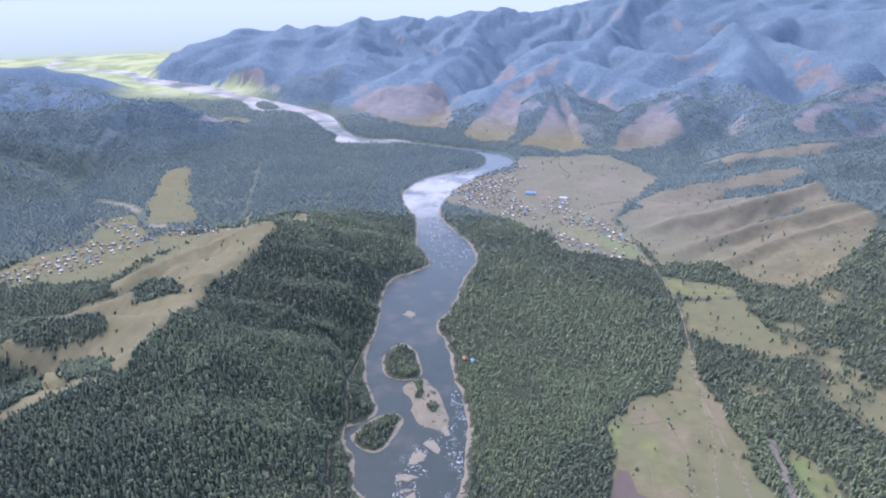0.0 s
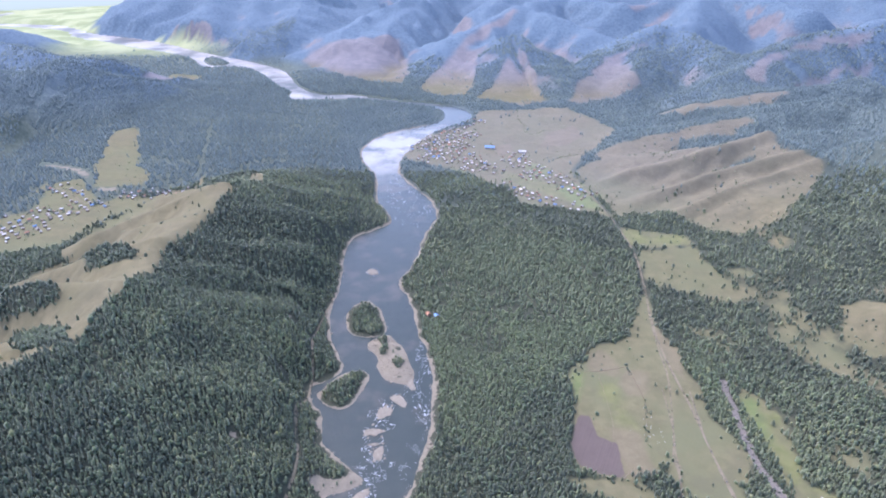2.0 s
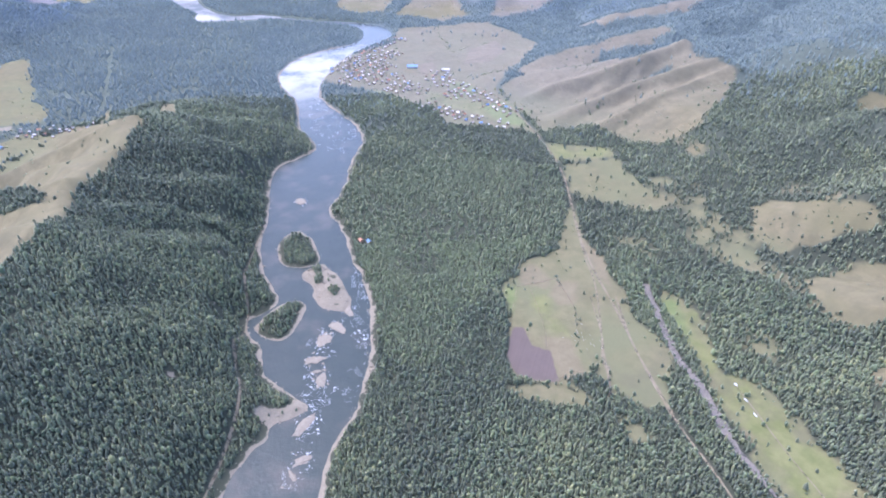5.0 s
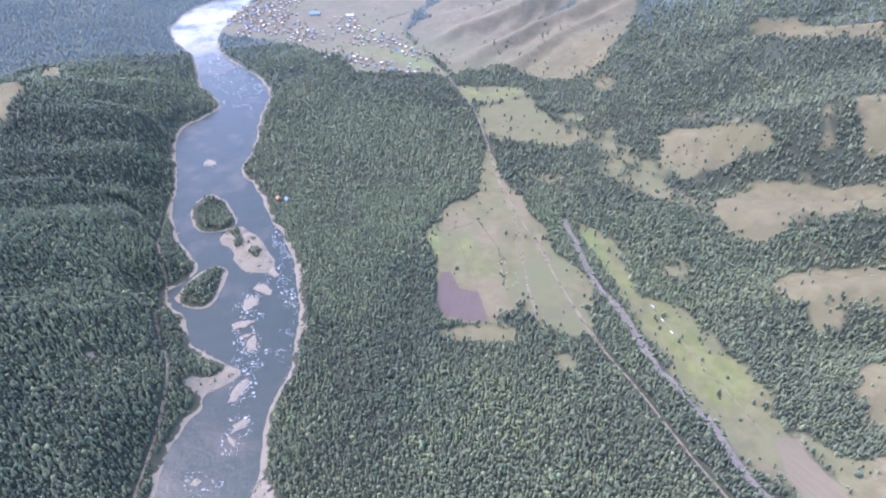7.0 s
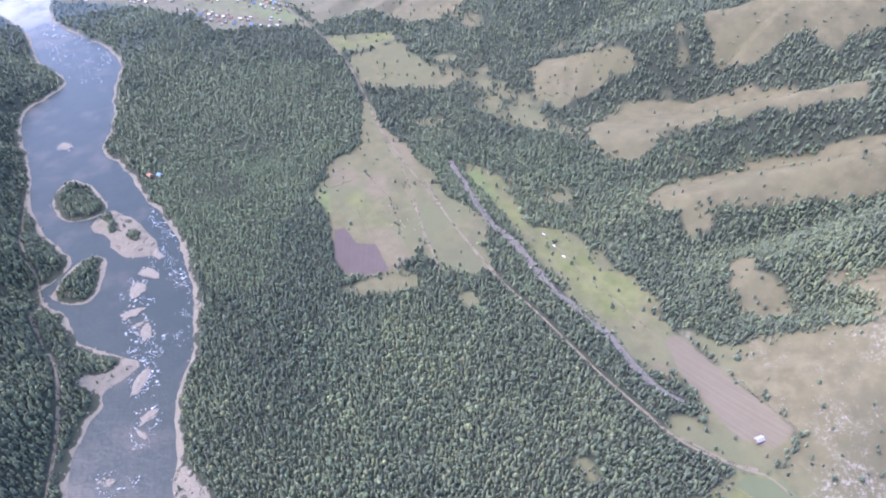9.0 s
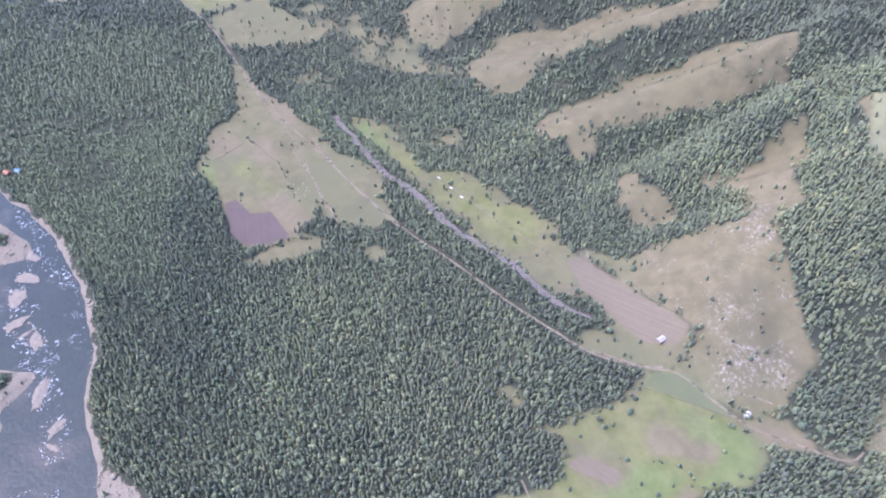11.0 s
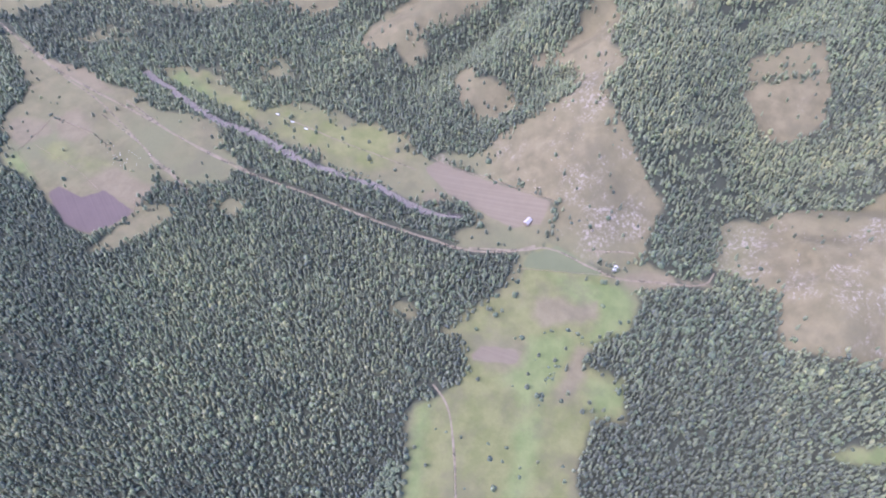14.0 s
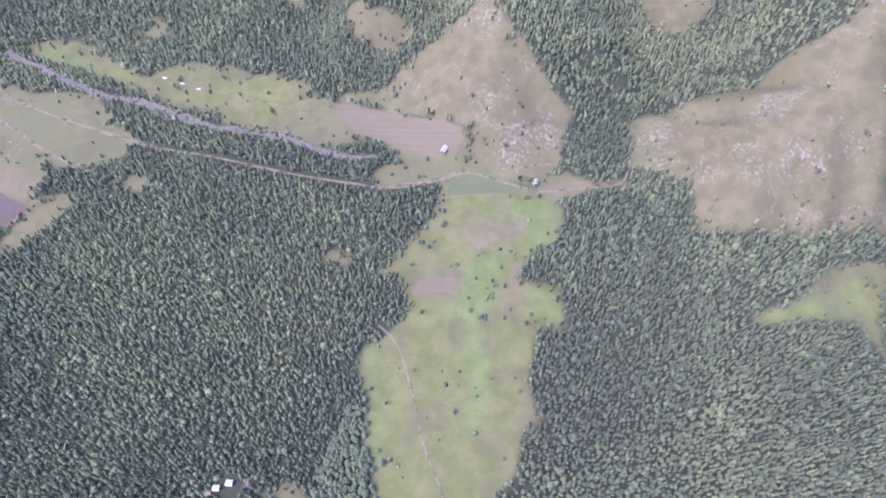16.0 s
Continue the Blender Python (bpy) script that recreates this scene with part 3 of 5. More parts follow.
# crest lines: foot width to the left and to the right of the line, then rows of x, y, height
RIDGES = [
    (215, 190, [(-430, 150, 90), (-420, 300, 125), (-351, 420, 130), (-289, 458, 130), (-273, 565, 130), (-286, 711, 110), (-248, 903, 105), (-239, 1099, 62), (-215, 1230, 15)]),
    (55, 55, [(-275, 568, 128), (-402, 634, 92), (-535, 657, 52)]),
    (55, 55, [(-285, 707, 108), (-399, 733, 74), (-540, 750, 36)]),
    (70, 70, [(-261, 916, 102), (-394, 934, 62), (-470, 896, 36), (-500, 879, 20)]),
    (95, 115, [(420, 1260, 12), (560, 1205, 55), (703, 1174, 92), (742, 1028, 80), (800, 880, 60)]),
    (380, 380, [(-676, 1739, 6), (-712, 1762, 28), (-809, 1829, 81), (-895, 1856, 115), (-955, 1848, 118), (-1046, 1752, 120), (-1142, 1666, 129), (-1303, 1517, 164)]),
    (300, 300, [(-1237, 2487, 6), (-1182, 2259, 67), (-1325, 2352, 87), (-1458, 2344, 103), (-1552, 2307, 116), (-1790, 2127, 158)]),
    (240, 240, [(-1626, 2982, 6), (-1588, 2720, 95), (-1688, 2742, 119), (-1765, 2645, 122), (-2021, 2416, 158)]),
    (160, 170, [(422, 1364, 6), (487, 1345, 31), (616, 1368, 46), (767, 1381, 71), (974, 1393, 111)]),
    (700, 900, [(-1597, 3776, 19), (-1386, 3806, 114), (-1116, 3789, 191), (-695, 3736, 210), (-574, 3756, 214), (-460, 3873, 262), (-310, 3988, 250), (-14, 4100, 257), (303, 4289, 288), (554, 4315, 273), (784, 4431, 327), (1312, 4409, 404), (2520, 3967, 439)]),
    (230, 230, [(-1320, 3255, 6), (-1328, 3453, 61), (-1369, 3759, 119)]),
    (200, 200, [(-1109, 3141, 6), (-1078, 3330, 116), (-1074, 3749, 188)]),
    (200, 200, [(-846, 2853, 6), (-808, 2889, 101), (-840, 3295, 159), (-845, 3705, 197)]),
    (230, 230, [(-668, 2720, 6), (-624, 2883, 78), (-687, 3687, 207)]),
    (260, 240, [(-456, 2511, 6), (-420, 2667, 84), (-424, 3172, 145), (-455, 3823, 258)]),
    (220, 260, [(-298, 2372, 6), (-205, 2542, 80), (-96, 2898, 136), (16, 3100, 169), (168, 3596, 190), (335, 4237, 283)]),
    (190, 190, [(-168, 2152, 6), (-94, 2498, 82), (-20, 2620, 95), (40, 2950, 142)]),
    (170, 260, [(46, 2015, 6), (127, 2196, 27), (223, 2440, 70), (321, 2580, 113), (488, 2808, 157), (671, 3129, 187), (988, 3773, 237), (1299, 4361, 388)]),
    (230, 230, [(512, 2804, 155), (615, 2629, 150), (748, 2385, 112), (785, 2268, 91)]),
    (200, 260, [(362, 2928, 133), (534, 3257, 189), (682, 3178, 180), (885, 2867, 163)]),
    (150, 190, [(220, 1885, 6), (297, 2028, 18), (399, 2316, 118), (429, 2280, 118), (473, 2128, 82), (519, 1963, 46)]),
    (170, 240, [(456, 1796, 6), (542, 1946, 32), (666, 2097, 82), (793, 2159, 108), (890, 2229, 135), (990, 2295, 154), (1322, 3023, 251), (1768, 3476, 281)]),
    (110, 130, [(566, 1836, 6), (702, 1926, 67), (786, 2055, 98)]),
    (200, 220, [(890, 2229, 135), (952, 2149, 137), (977, 1994, 117), (986, 1831, 97)]),
    (220, 220, [(955, 2791, 170), (1112, 2840, 190), (1322, 3023, 251), (1386, 2884, 237), (1391, 2602, 208), (1435, 2405, 195)]),
    (190, 230, [(916, 1721, 99), (1050, 1819, 139), (1130, 1829, 160), (1256, 1867, 178), (1533, 1975, 228)]),
    (110, 130, [(667, 1661, 6), (720, 1562, 58), (856, 1561, 76), (957, 1548, 90), (1111, 1541, 112)]),
    (500, 700, [(1160, 4503, 369), (1895, 3748, 326), (2164, 3364, 338), (2438, 2915, 331)]),
    (30, 30, [(456, 987, 8), (511, 1000, 26), (584, 1012, 49), (678, 1038, 65), (738, 1026, 84)]),
    (28, 28, [(403, 1038, 6), (498, 1093, 17), (576, 1105, 41), (650, 1088, 66), (726, 1060, 87)]),
    (26, 26, [(399, 1161, 8), (447, 1173, 23), (534, 1169, 49), (618, 1164, 76), (698, 1157, 93)]),
    (125, 150, [(335, 88, 5), (400, 80, 34), (470, 80, 66), (560, 80, 92), (750, 90, 135), (1100, 100, 240)]),
    (110, 110, [(350, -75, 6), (372, -130, 45), (443, -199, 80), (550, -225, 110), (900, -350, 220)]),
    (60, 60, [(425, 238, 8), (520, 190, 60), (620, 150, 110)]),
    (65, 65, [(480, 366, 10), (560, 300, 50), (640, 230, 100), (750, 170, 140)]),
    (75, 75, [(500, 502, 10), (620, 410, 60), (743, 313, 110), (900, 250, 150)]),
    (90, 90, [(535, 663, 10), (640, 600, 60), (766, 518, 110), (950, 400, 160)]),
    (110, 110, [(610, 766, 12), (760, 690, 75), (950, 600, 140), (1300, 450, 220)]),
    (620, 420, [(1000, -700, 230), (1150, 100, 250), (1200, 500, 225), (1100, 900, 180), (1400, 1100, 230)]),
]


def height(x, y):
    """Height of the land over the river's level, without the river's bed."""
    x, y = np.asarray(x, float), np.asarray(y, float)
    far = np.clip((np.hypot(x, y) - 1500) / 900, 0, 1)
    wx = x + 26 * (fractal(x, y, 190, 5, 3) - 0.5) + 230 * far * (fractal(x, y, 620, 6, 3) - 0.5)
    wy = y + 26 * (fractal(x, y, 190, 9, 3) - 0.5) + 140 * far * (fractal(x, y, 620, 10, 3) - 0.5)
    total = np.zeros(x.shape)
    wander = 1.1 * fractal(x, y, 230, 29, 3)
    for number, (left, right, pts) in enumerate(RIDGES):
        d, v, side, along = line_course(wx, wy, pts)
        w = np.where(side > 0, left, right) + 0.35 * np.minimum(v, 120)
        g = np.clip(1 - d / w, 0, 1)
        g = g * g * (3 - 2 * g) * 0.5 + g * 0.5
        # side spurs run down from the crest on both hands, with hollows between them
        gap = min(max(0.55 * (left + right) / 2, 42), 210)
        gap = max(gap, 150) if max(p[1] for p in pts) > 1900 else gap
        bite = 0.17 if gap >= 120 else 0.15 if gap > 55 else 0.06
        down = 0.75 if pts[-1][2] > pts[0][2] else -0.75
        phase = (along + down * d) / gap + wander + 0.37 * side + 0.61 * number
        spur = np.abs(phase - np.floor(phase) - 0.5) * 2
        total += (v * g + bite * gap * (spur - 0.4) * 4 * g * (1 - g) * np.clip(v / 70, 0, 1)) ** 6
    hill = total ** (1 / 6)
    gully = np.abs(fractal(x, y, 210, 21, 4) - 0.5) * 2
    hill = hill * (1 - (0.10 + 0.03 * far) * (1 - gully) ** 2)
    flat = 3.0 + 1.6 * (fractal(x, y, 120, 3, 3) - 0.5)
    fold = 1 - np.abs(fractal(x + 0.4 * y, y, 130, 51, 3) - 0.5) * 4
    crest = 1 - np.abs(fractal(x - 0.3 * y, y, 420, 83, 3) - 0.5) * 5
    hill = hill + far * np.clip(hill / 60, 0, 1) * 9 * np.clip(crest, -0.5, 1)
    return flat + hill + np.clip(hill / 40, 0, 1) * (7 * (fractal(x, y, 70, 31, 3) - 0.5) + (5 + 4 * far) * np.clip(fold, -0.4, 1))


# ---- helpers for meshes ----------------------------------------------------------
def sheet(name, verts, faces, material, parent=None, smooth=False):
    """An object from number arrays: verts n x 3, faces m x 3 or m x 4."""
    me = bpy.data.meshes.new(name)
    verts, faces = np.asarray(verts, np.float32), np.asarray(faces, np.int32)
    k = faces.shape[1]
    me.vertices.add(len(verts))
    me.vertices.foreach_set("co", verts.ravel())
    me.loops.add(faces.size)
    me.loops.foreach_set("vertex_index", faces.ravel())
    me.polygons.add(len(faces))
    me.polygons.foreach_set("loop_start", np.arange(0, faces.size, k, dtype=np.int32))
    if smooth:
        me.polygons.foreach_set("use_smooth", np.ones(len(faces), bool))
    me.update(calc_edges=True)
    me.materials.append(material)
    ob = new(name, me)
    if parent is not None:
        ob.parent = parent
    return ob


def attribute(ob, name, values):
    a = ob.data.attributes.new(name, "FLOAT", "POINT")
    a.data.foreach_set("value", np.asarray(values, np.float32).ravel())


def part(name, bm, material, parent=None, label=""):
    me = bpy.data.meshes.new(name)
    bm.to_mesh(me)
    bm.free()
    me.materials.append(material)
    ob = new(name, me)
    if parent is not None:
        ob.parent = parent
    return tagged(ob, label)


def land_height(x, y):
    """The land with the river's bed and banks."""
    x, y = np.asarray(x, float), np.asarray(y, float)
    z = height(x, y)
    d = shore_distance(x, y)
    u = np.clip((d - 4) / 40, 0, 1)
    u = u * u * (3 - 2 * u)
    return np.where(d < 0, np.maximum(-3.0, 0.22 * d - 0.05), z * u + (1 - u) * np.minimum(z, 0.05 + 0.22 * d))


def shore_distance(x, y):
    """Distance from the water's edge: positive on land, negative in the river."""
    d = -signed(x, y, RIVER)
    for isle in ISLANDS:
        d = np.maximum(d, signed(x, y, isle))
    wobble = 8.0 * (fractal(x, y, 20, 77, 3) - 0.5)
    return d + np.where(np.abs(d) < 40, wobble, 0)


def rounded(poly, times=2):
    """A polygon with its corners cut round."""
    for _ in range(times):
        ring = list(zip(poly, poly[1:] + poly[:1]))
        poly = [q for (ax, ay), (bx, by) in ring for q in ((0.75 * ax + 0.25 * bx, 0.75 * ay + 0.25 * by), (0.25 * ax + 0.75 * bx, 0.25 * ay + 0.75 * by))]
    return poly


RIVER = rounded(W_NEAR + W_FAR + E_FAR[::-1] + E_NEAR[::-1])
ISLANDS = [rounded(p) for p in ISLANDS]

# ---- the land, one sheet ------------------------------------------------------
def axis(low, high, start, end, step):
    """Even steps from low to high, then growing out to start and end."""
    out = list(np.arange(low, high, step))
    s = step
    while out[-1] < end:
        s = min(s * 1.03, 27)
        out.append(out[-1] + s)
    s = step
    while out[0] > start:
        s = min(s * 1.045, 60)
        out.insert(0, out[0] - s)
    return np.array(out)


xs, ys = axis(-430, 700, -5200, 5200, 5.0), axis(-320, 1150, -5200, 5200, 5.0)
gx, gy = np.meshgrid(xs, ys)
gx, gy = gx.ravel(), gy.ravel()
gz = land_height(gx, gy)
nx, ny = len(xs), len(ys)
i = np.arange((nx - 1) * (ny - 1))
c = i // (nx - 1) * nx + i % (nx - 1)
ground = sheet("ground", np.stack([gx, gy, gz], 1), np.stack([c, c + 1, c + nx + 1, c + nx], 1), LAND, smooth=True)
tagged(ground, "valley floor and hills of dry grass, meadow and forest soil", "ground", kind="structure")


for bx, by, br in BARE_SPOTS[:1] + BARE_SPOTS[3:]:
    GRAVEL.append([(bx + br * (0.7 + 0.5 * random.random()) * math.cos(k), by + br * (0.7 + 0.5 * random.random()) * math.sin(k)) for k in range(6)])


def largest(x, y, polys, reach=60.0):
    d = np.full(np.shape(x), -reach)
    for p in polys:
        d = np.maximum(d, signed(x, y, p, reach))
    return d


def far_open(x, y):
    """On the high hills the slopes to the south-west are bare, the gullies wooded."""
    e = 14.0
    hx = (height(x + e, y) - height(x - e, y)) / (2 * e)
    hy = (height(x, y + e) - height(x, y - e)) / (2 * e)
    bare = (hx * 0.8 + hy * 0.35) + 0.75 * (fractal(x, y, 260, 41, 5) - 0.5) - 0.46 - 0.42 * np.clip((height(x, y) - 50) / 90, 0, 1)
    m = (y > 1750) & (height(x, y) > 14) & (x > -1100) & ((x > -500) | (y > 2600))
    return np.where(m, np.clip(bare * 60, -60, 60), -60)


def open_distance(x, y):
    """Positive on open land, negative in the woods."""
    d = largest(x, y, OPEN)
    d = np.minimum(d, -largest(x, y, COPSES))
    d = d + np.where(d > -50, np.where(x > 400, 34, 21) * (fractal(x, y, 36, 47, 4) - 0.5), 0)
    glade = largest(x, y, LOOSE, 40)
    d = np.where(glade > 0, np.maximum(d, np.minimum(glade, 40 * (0.31 - fractal(x, y, 70, 55, 4)))), d)
    return np.maximum(d, far_open(x, y))


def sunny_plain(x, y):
    """The wide farmed plain beyond the western hills, painted pale as if sunlit."""
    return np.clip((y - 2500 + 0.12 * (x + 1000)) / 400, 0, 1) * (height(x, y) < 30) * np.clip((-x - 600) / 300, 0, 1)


g_open = open_distance(gx, gy)
attribute(ground, "meadow", g_open)
attribute(ground, "lush", np.minimum(largest(gx, gy, LUSH_PLACES), -largest(gx, gy, FIELDS + FALLOW, 20)))
attribute(ground, "bright", largest(gx, gy, BRIGHT, 20))
attribute(ground, "worn", largest(gx, gy, DRY_PLACES, 20))
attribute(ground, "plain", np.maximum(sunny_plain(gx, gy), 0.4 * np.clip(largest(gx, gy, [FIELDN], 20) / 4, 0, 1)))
attribute(ground, "plough", largest(gx, gy, FIELDS, 20))
attribute(ground, "fallow", largest(gx, gy, FALLOW, 20))
attribute(ground, "crop", largest(gx, gy, CROPS, 20))
hills = height(gx, gy)
# where haze is painted into the colours: far hills, partly the village flats
attribute(ground, "haze_zone", np.minimum(1, np.clip((gy + 0.3 * np.abs(gx) - 1780) / 450, 0, 1) * np.clip((hills - 6) / 22, 0, 1) + 0.30 * np.clip((gy - 850) / 350, 0, 1) * (gx > -150) * (gy < 1800)))
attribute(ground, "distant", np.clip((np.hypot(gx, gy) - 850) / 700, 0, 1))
attribute(ground, "dry", np.clip(0.30 + (hills - 6) / 14 + 1.2 * (fractal(gx, gy, 90, 61, 3) - 0.5), 0, 1))
attribute(ground, "rocky", np.clip((largest(gx, gy, ROCKY, 30) + 5) / 15, 0, 1) + np.clip((np.hypot(gx, gy) - 1500) / 600, 0, 0.8))
bank = shore_distance(gx, gy)
attribute(ground, "shore", np.where(largest(gx, gy, GRAVEL, 20) > -3, np.clip(6 - 2 * largest(gx, gy, GRAVEL, 20), 0, bank), bank + 60 * np.clip((np.hypot(gx, gy) - 1600) / 300, 0, 1)))

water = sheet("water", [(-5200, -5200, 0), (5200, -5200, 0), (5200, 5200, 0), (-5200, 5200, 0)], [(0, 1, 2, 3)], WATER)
tagged(water, "grey-blue river water rippled by the current", "water", kind="structure")

# pale haze of the far distance, painted as a glowing colour ramp on a ring
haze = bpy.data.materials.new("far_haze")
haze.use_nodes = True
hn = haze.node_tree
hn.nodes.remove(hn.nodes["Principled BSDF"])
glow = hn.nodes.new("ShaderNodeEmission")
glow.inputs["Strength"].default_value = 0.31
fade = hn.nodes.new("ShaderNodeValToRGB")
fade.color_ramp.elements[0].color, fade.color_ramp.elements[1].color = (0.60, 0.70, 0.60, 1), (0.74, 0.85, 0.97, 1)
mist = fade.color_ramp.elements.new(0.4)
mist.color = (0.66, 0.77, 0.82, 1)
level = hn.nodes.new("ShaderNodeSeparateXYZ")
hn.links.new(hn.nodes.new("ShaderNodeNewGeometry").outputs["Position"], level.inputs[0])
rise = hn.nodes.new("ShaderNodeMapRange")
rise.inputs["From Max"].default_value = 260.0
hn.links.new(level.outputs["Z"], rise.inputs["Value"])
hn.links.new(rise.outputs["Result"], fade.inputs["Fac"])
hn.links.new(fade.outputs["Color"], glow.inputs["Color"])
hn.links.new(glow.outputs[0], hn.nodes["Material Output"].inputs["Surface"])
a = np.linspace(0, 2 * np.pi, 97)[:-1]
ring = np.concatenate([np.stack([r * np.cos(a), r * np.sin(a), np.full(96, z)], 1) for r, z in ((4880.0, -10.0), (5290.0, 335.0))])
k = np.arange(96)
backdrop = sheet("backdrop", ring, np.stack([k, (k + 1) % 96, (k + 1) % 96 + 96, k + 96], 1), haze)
tagged(backdrop, "pale blue haze over the distant plain", "distance", kind="structure")


# ---- roads and the creek ---------------------------------------------------------
def smooth_line(pts, step=6.0):
    p = np.array(pts, float)
    for _ in range(2):
        q = np.empty((2 * len(p), 2))
        q[0::2], q[1::2] = p * 0.75 + np.roll(p, -1, 0) * 0.25, p * 0.25 + np.roll(p, -1, 0) * 0.75
        p = np.concatenate([p[:1], q[:-2], p[-1:]])
    s = np.concatenate([[0], np.cumsum(np.hypot(*np.diff(p, axis=0).T))])
    u = np.linspace(0, s[-1], max(3, int(s[-1] / step)))
    return np.stack([np.interp(u, s, p[:, 0]), np.interp(u, s, p[:, 1])], 1)


def ribbon(name, pts, width, material, lift, label, category, uneven=0.45):
    p = smooth_line(pts)
    t = np.gradient(p, axis=0)
    t /= np.hypot(t[:, 0], t[:, 1])[:, None]
    side = np.stack([-t[:, 1], t[:, 0]], 1)
    rows = []
    for j, u in enumerate((-0.5, -0.17, 0.17, 0.5)):
        w = width * (1 + uneven * (2 * value_noise(p[:, 0] + 90 * j, p[:, 1], 14, 5 + j) - 1))
        q = p + side * (u * w)[:, None]
        edge = 0.0 if abs(u) == 0.5 else lift
        rows.append(np.column_stack([q, land_height(q[:, 0], q[:, 1]) + 0.12 + edge]))
    v = np.stack(rows, 1).reshape(-1, 3)
    n = len(p)
    f = [(4 * a + b, 4 * a + b + 1, 4 * a + b + 5, 4 * a + b + 4) for a in range(n - 1) for b in range(3)]
    return tagged(sheet(name, v, [g[::-1] for g in f], material, smooth=True), label, category, kind="structure")


for pts, width in ((ROAD_MAIN, 2.3), (ROAD_EAST, 1.9), (ROAD_VILLAGE, 3.2), *((s, 2.6) for s in STREETS + STREETS_WEST)):
    ribbon("road", pts, width, DIRT, 0.12, "pale unpaved dirt road along the valley", "road")
for pts, width in ((TRACK_MEADOW, 1.8), (TRACK_RIVER, 2.2), (TRACK_FARM, 1.8), (TRACK_FARM_B, 1.5), (TRACK_FARM_C, 1.6), (TRACK_FARM_D, 1.5), (TRACK_STRIP, 1.2), (TRACK_TOP, 1.4)):
    ribbon("track", pts, width, DIRT, 0.08, "narrow dirt track worn into the grass", "track")
ribbon("creek", CREEK, 7.2, CREEKBED, 0.05, "shallow creek in a bed of grey gravel", "creek", 0.85)

# ---- woods -------------------------------------------------------------------------
rng = np.random.default_rng(7)


def cone_tree(sides, tiers, seed):
    """A conifer one unit high and one unit in radius: ragged skirts one above the other."""
    r = np.random.default_rng(seed)
    v, f = [], []
    for k in range(tiers):
        low, high = 0.12 + 0.80 * k / tiers, min(1.0, 0.12 + 0.80 * (k + 1.75) / tiers)
        wide = (1 - k / tiers) ** 0.75
        base = len(v)
        v.append((r.normal(0, 0.04), r.normal(0, 0.04), high))
        turn = r.random() * 6
        for s in range(sides):
            a = turn + 2 * np.pi * s / sides
            rad = wide * r.uniform(0.72, 1.12) * (1.0 if s % 2 else 0.80)
            v.append((rad * np.cos(a), rad * np.sin(a), low + r.uniform(-0.05, 0.05)))
        f += [(base, base + 1 + s, base + 1 + (s + 1) % sides) for s in range(sides)]
    return np.array(v), np.array(f)


def round_tree(seed, level=1):
    """A leafy crown of uneven lumps, one unit high and in radius."""
    bm = bmesh.new()
    bmesh.ops.create_icosphere(bm, subdivisions=level, radius=1.0)
    r = np.random.default_rng(seed)
    for vert in bm.verts:
        vert.co *= r.uniform(0.72, 1.22)
        vert.co = Vector((vert.co.x, vert.co.y, 0.58 + 0.46 * vert.co.z))
    bm.verts.index_update()
    v = np.array([tuple(q.co) for q in bm.verts])
    f = np.array([[q.index for q in g.verts] for g in bm.faces])
    bm.free()
    return v, f


def plant(name, places, radius, tall, shapes, material, label, category="forest", soft=True):
    """Many trees in one mesh."""
    kind = rng.integers(0, len(shapes), len(places))
    vs, fs, ts, off = [], [], [], 0
    for s, (pv, pf) in enumerate(shapes):
        m = np.where(kind == s)[0]
        if not len(m):
            continue
        n = len(m)
        turn = rng.random(n) * 2 * np.pi
        size = np.exp(rng.normal(0, 0.20, n))
        r = radius[m] * size
        h = tall[m] * (0.5 + 0.5 * size) * np.exp(rng.normal(0, 0.10, n))
        ca, sa = np.cos(turn)[:, None], np.sin(turn)[:, None]
        lean = rng.normal(0, 0.04, (n, 2))
        x = (pv[:, 0] * ca - pv[:, 1] * sa) * r[:, None] + pv[:, 2] * (lean[:, :1] * h[:, None])
        y = (pv[:, 0] * sa + pv[:, 1] * ca) * r[:, None] + pv[:, 2] * (lean[:, 1:] * h[:, None])
        z = pv[:, 2] * h[:, None]
        p = places[m]
        v = np.stack([x + p[:, :1], y + p[:, 1:2], z + p[:, 2:3]], 2)
        fs.append((pf[None] + (off + np.arange(n) * len(pv))[:, None, None]).reshape(-1, 3))
        vs.append(v.reshape(-1, 3))
        pale = rng.random(n) < 0.24
        tint = np.clip(np.where(pale, rng.normal(0.72, 0.16, n), rng.normal(0.24, 0.15, n)) + 0.9 * (fractal(p[:, 0], p[:, 1], 52, 15, 3) - 0.5) + 0.7 * (fractal(p[:, 0], p[:, 1], 170, 19, 2) - 0.5) + 0.58 * inside(p[:, 0], p[:, 1], YOUNG) - 0.28 * (largest(p[:, 0], p[:, 1], DARK_WOODS, 20) > 0), 0, 1)
        tint = np.where(inside(p[:, 0], p[:, 1], YOUNG), np.minimum(tint, 0.8), tint)
        ts.append(np.repeat(tint, len(pv)))
        off += n * len(pv)
    ob = sheet(name, np.concatenate(vs), np.concatenate(fs), material, smooth=soft)
    attribute(ob, "tint", np.concatenate(ts))
    return tagged(ob, label, category, kind="stuff")


def scatter(x0, x1, y0, y1, step):
    a, b = np.meshgrid(np.arange(x0, x1, step), np.arange(y0, y1, step))
    a = a + (np.arange(a.shape[0]) % 2)[:, None] * step * 0.5
    a, b = a.ravel(), b.ravel()
    return a + rng.uniform(-0.38, 0.38, a.size) * step, b + rng.uniform(-0.38, 0.38, a.size) * step


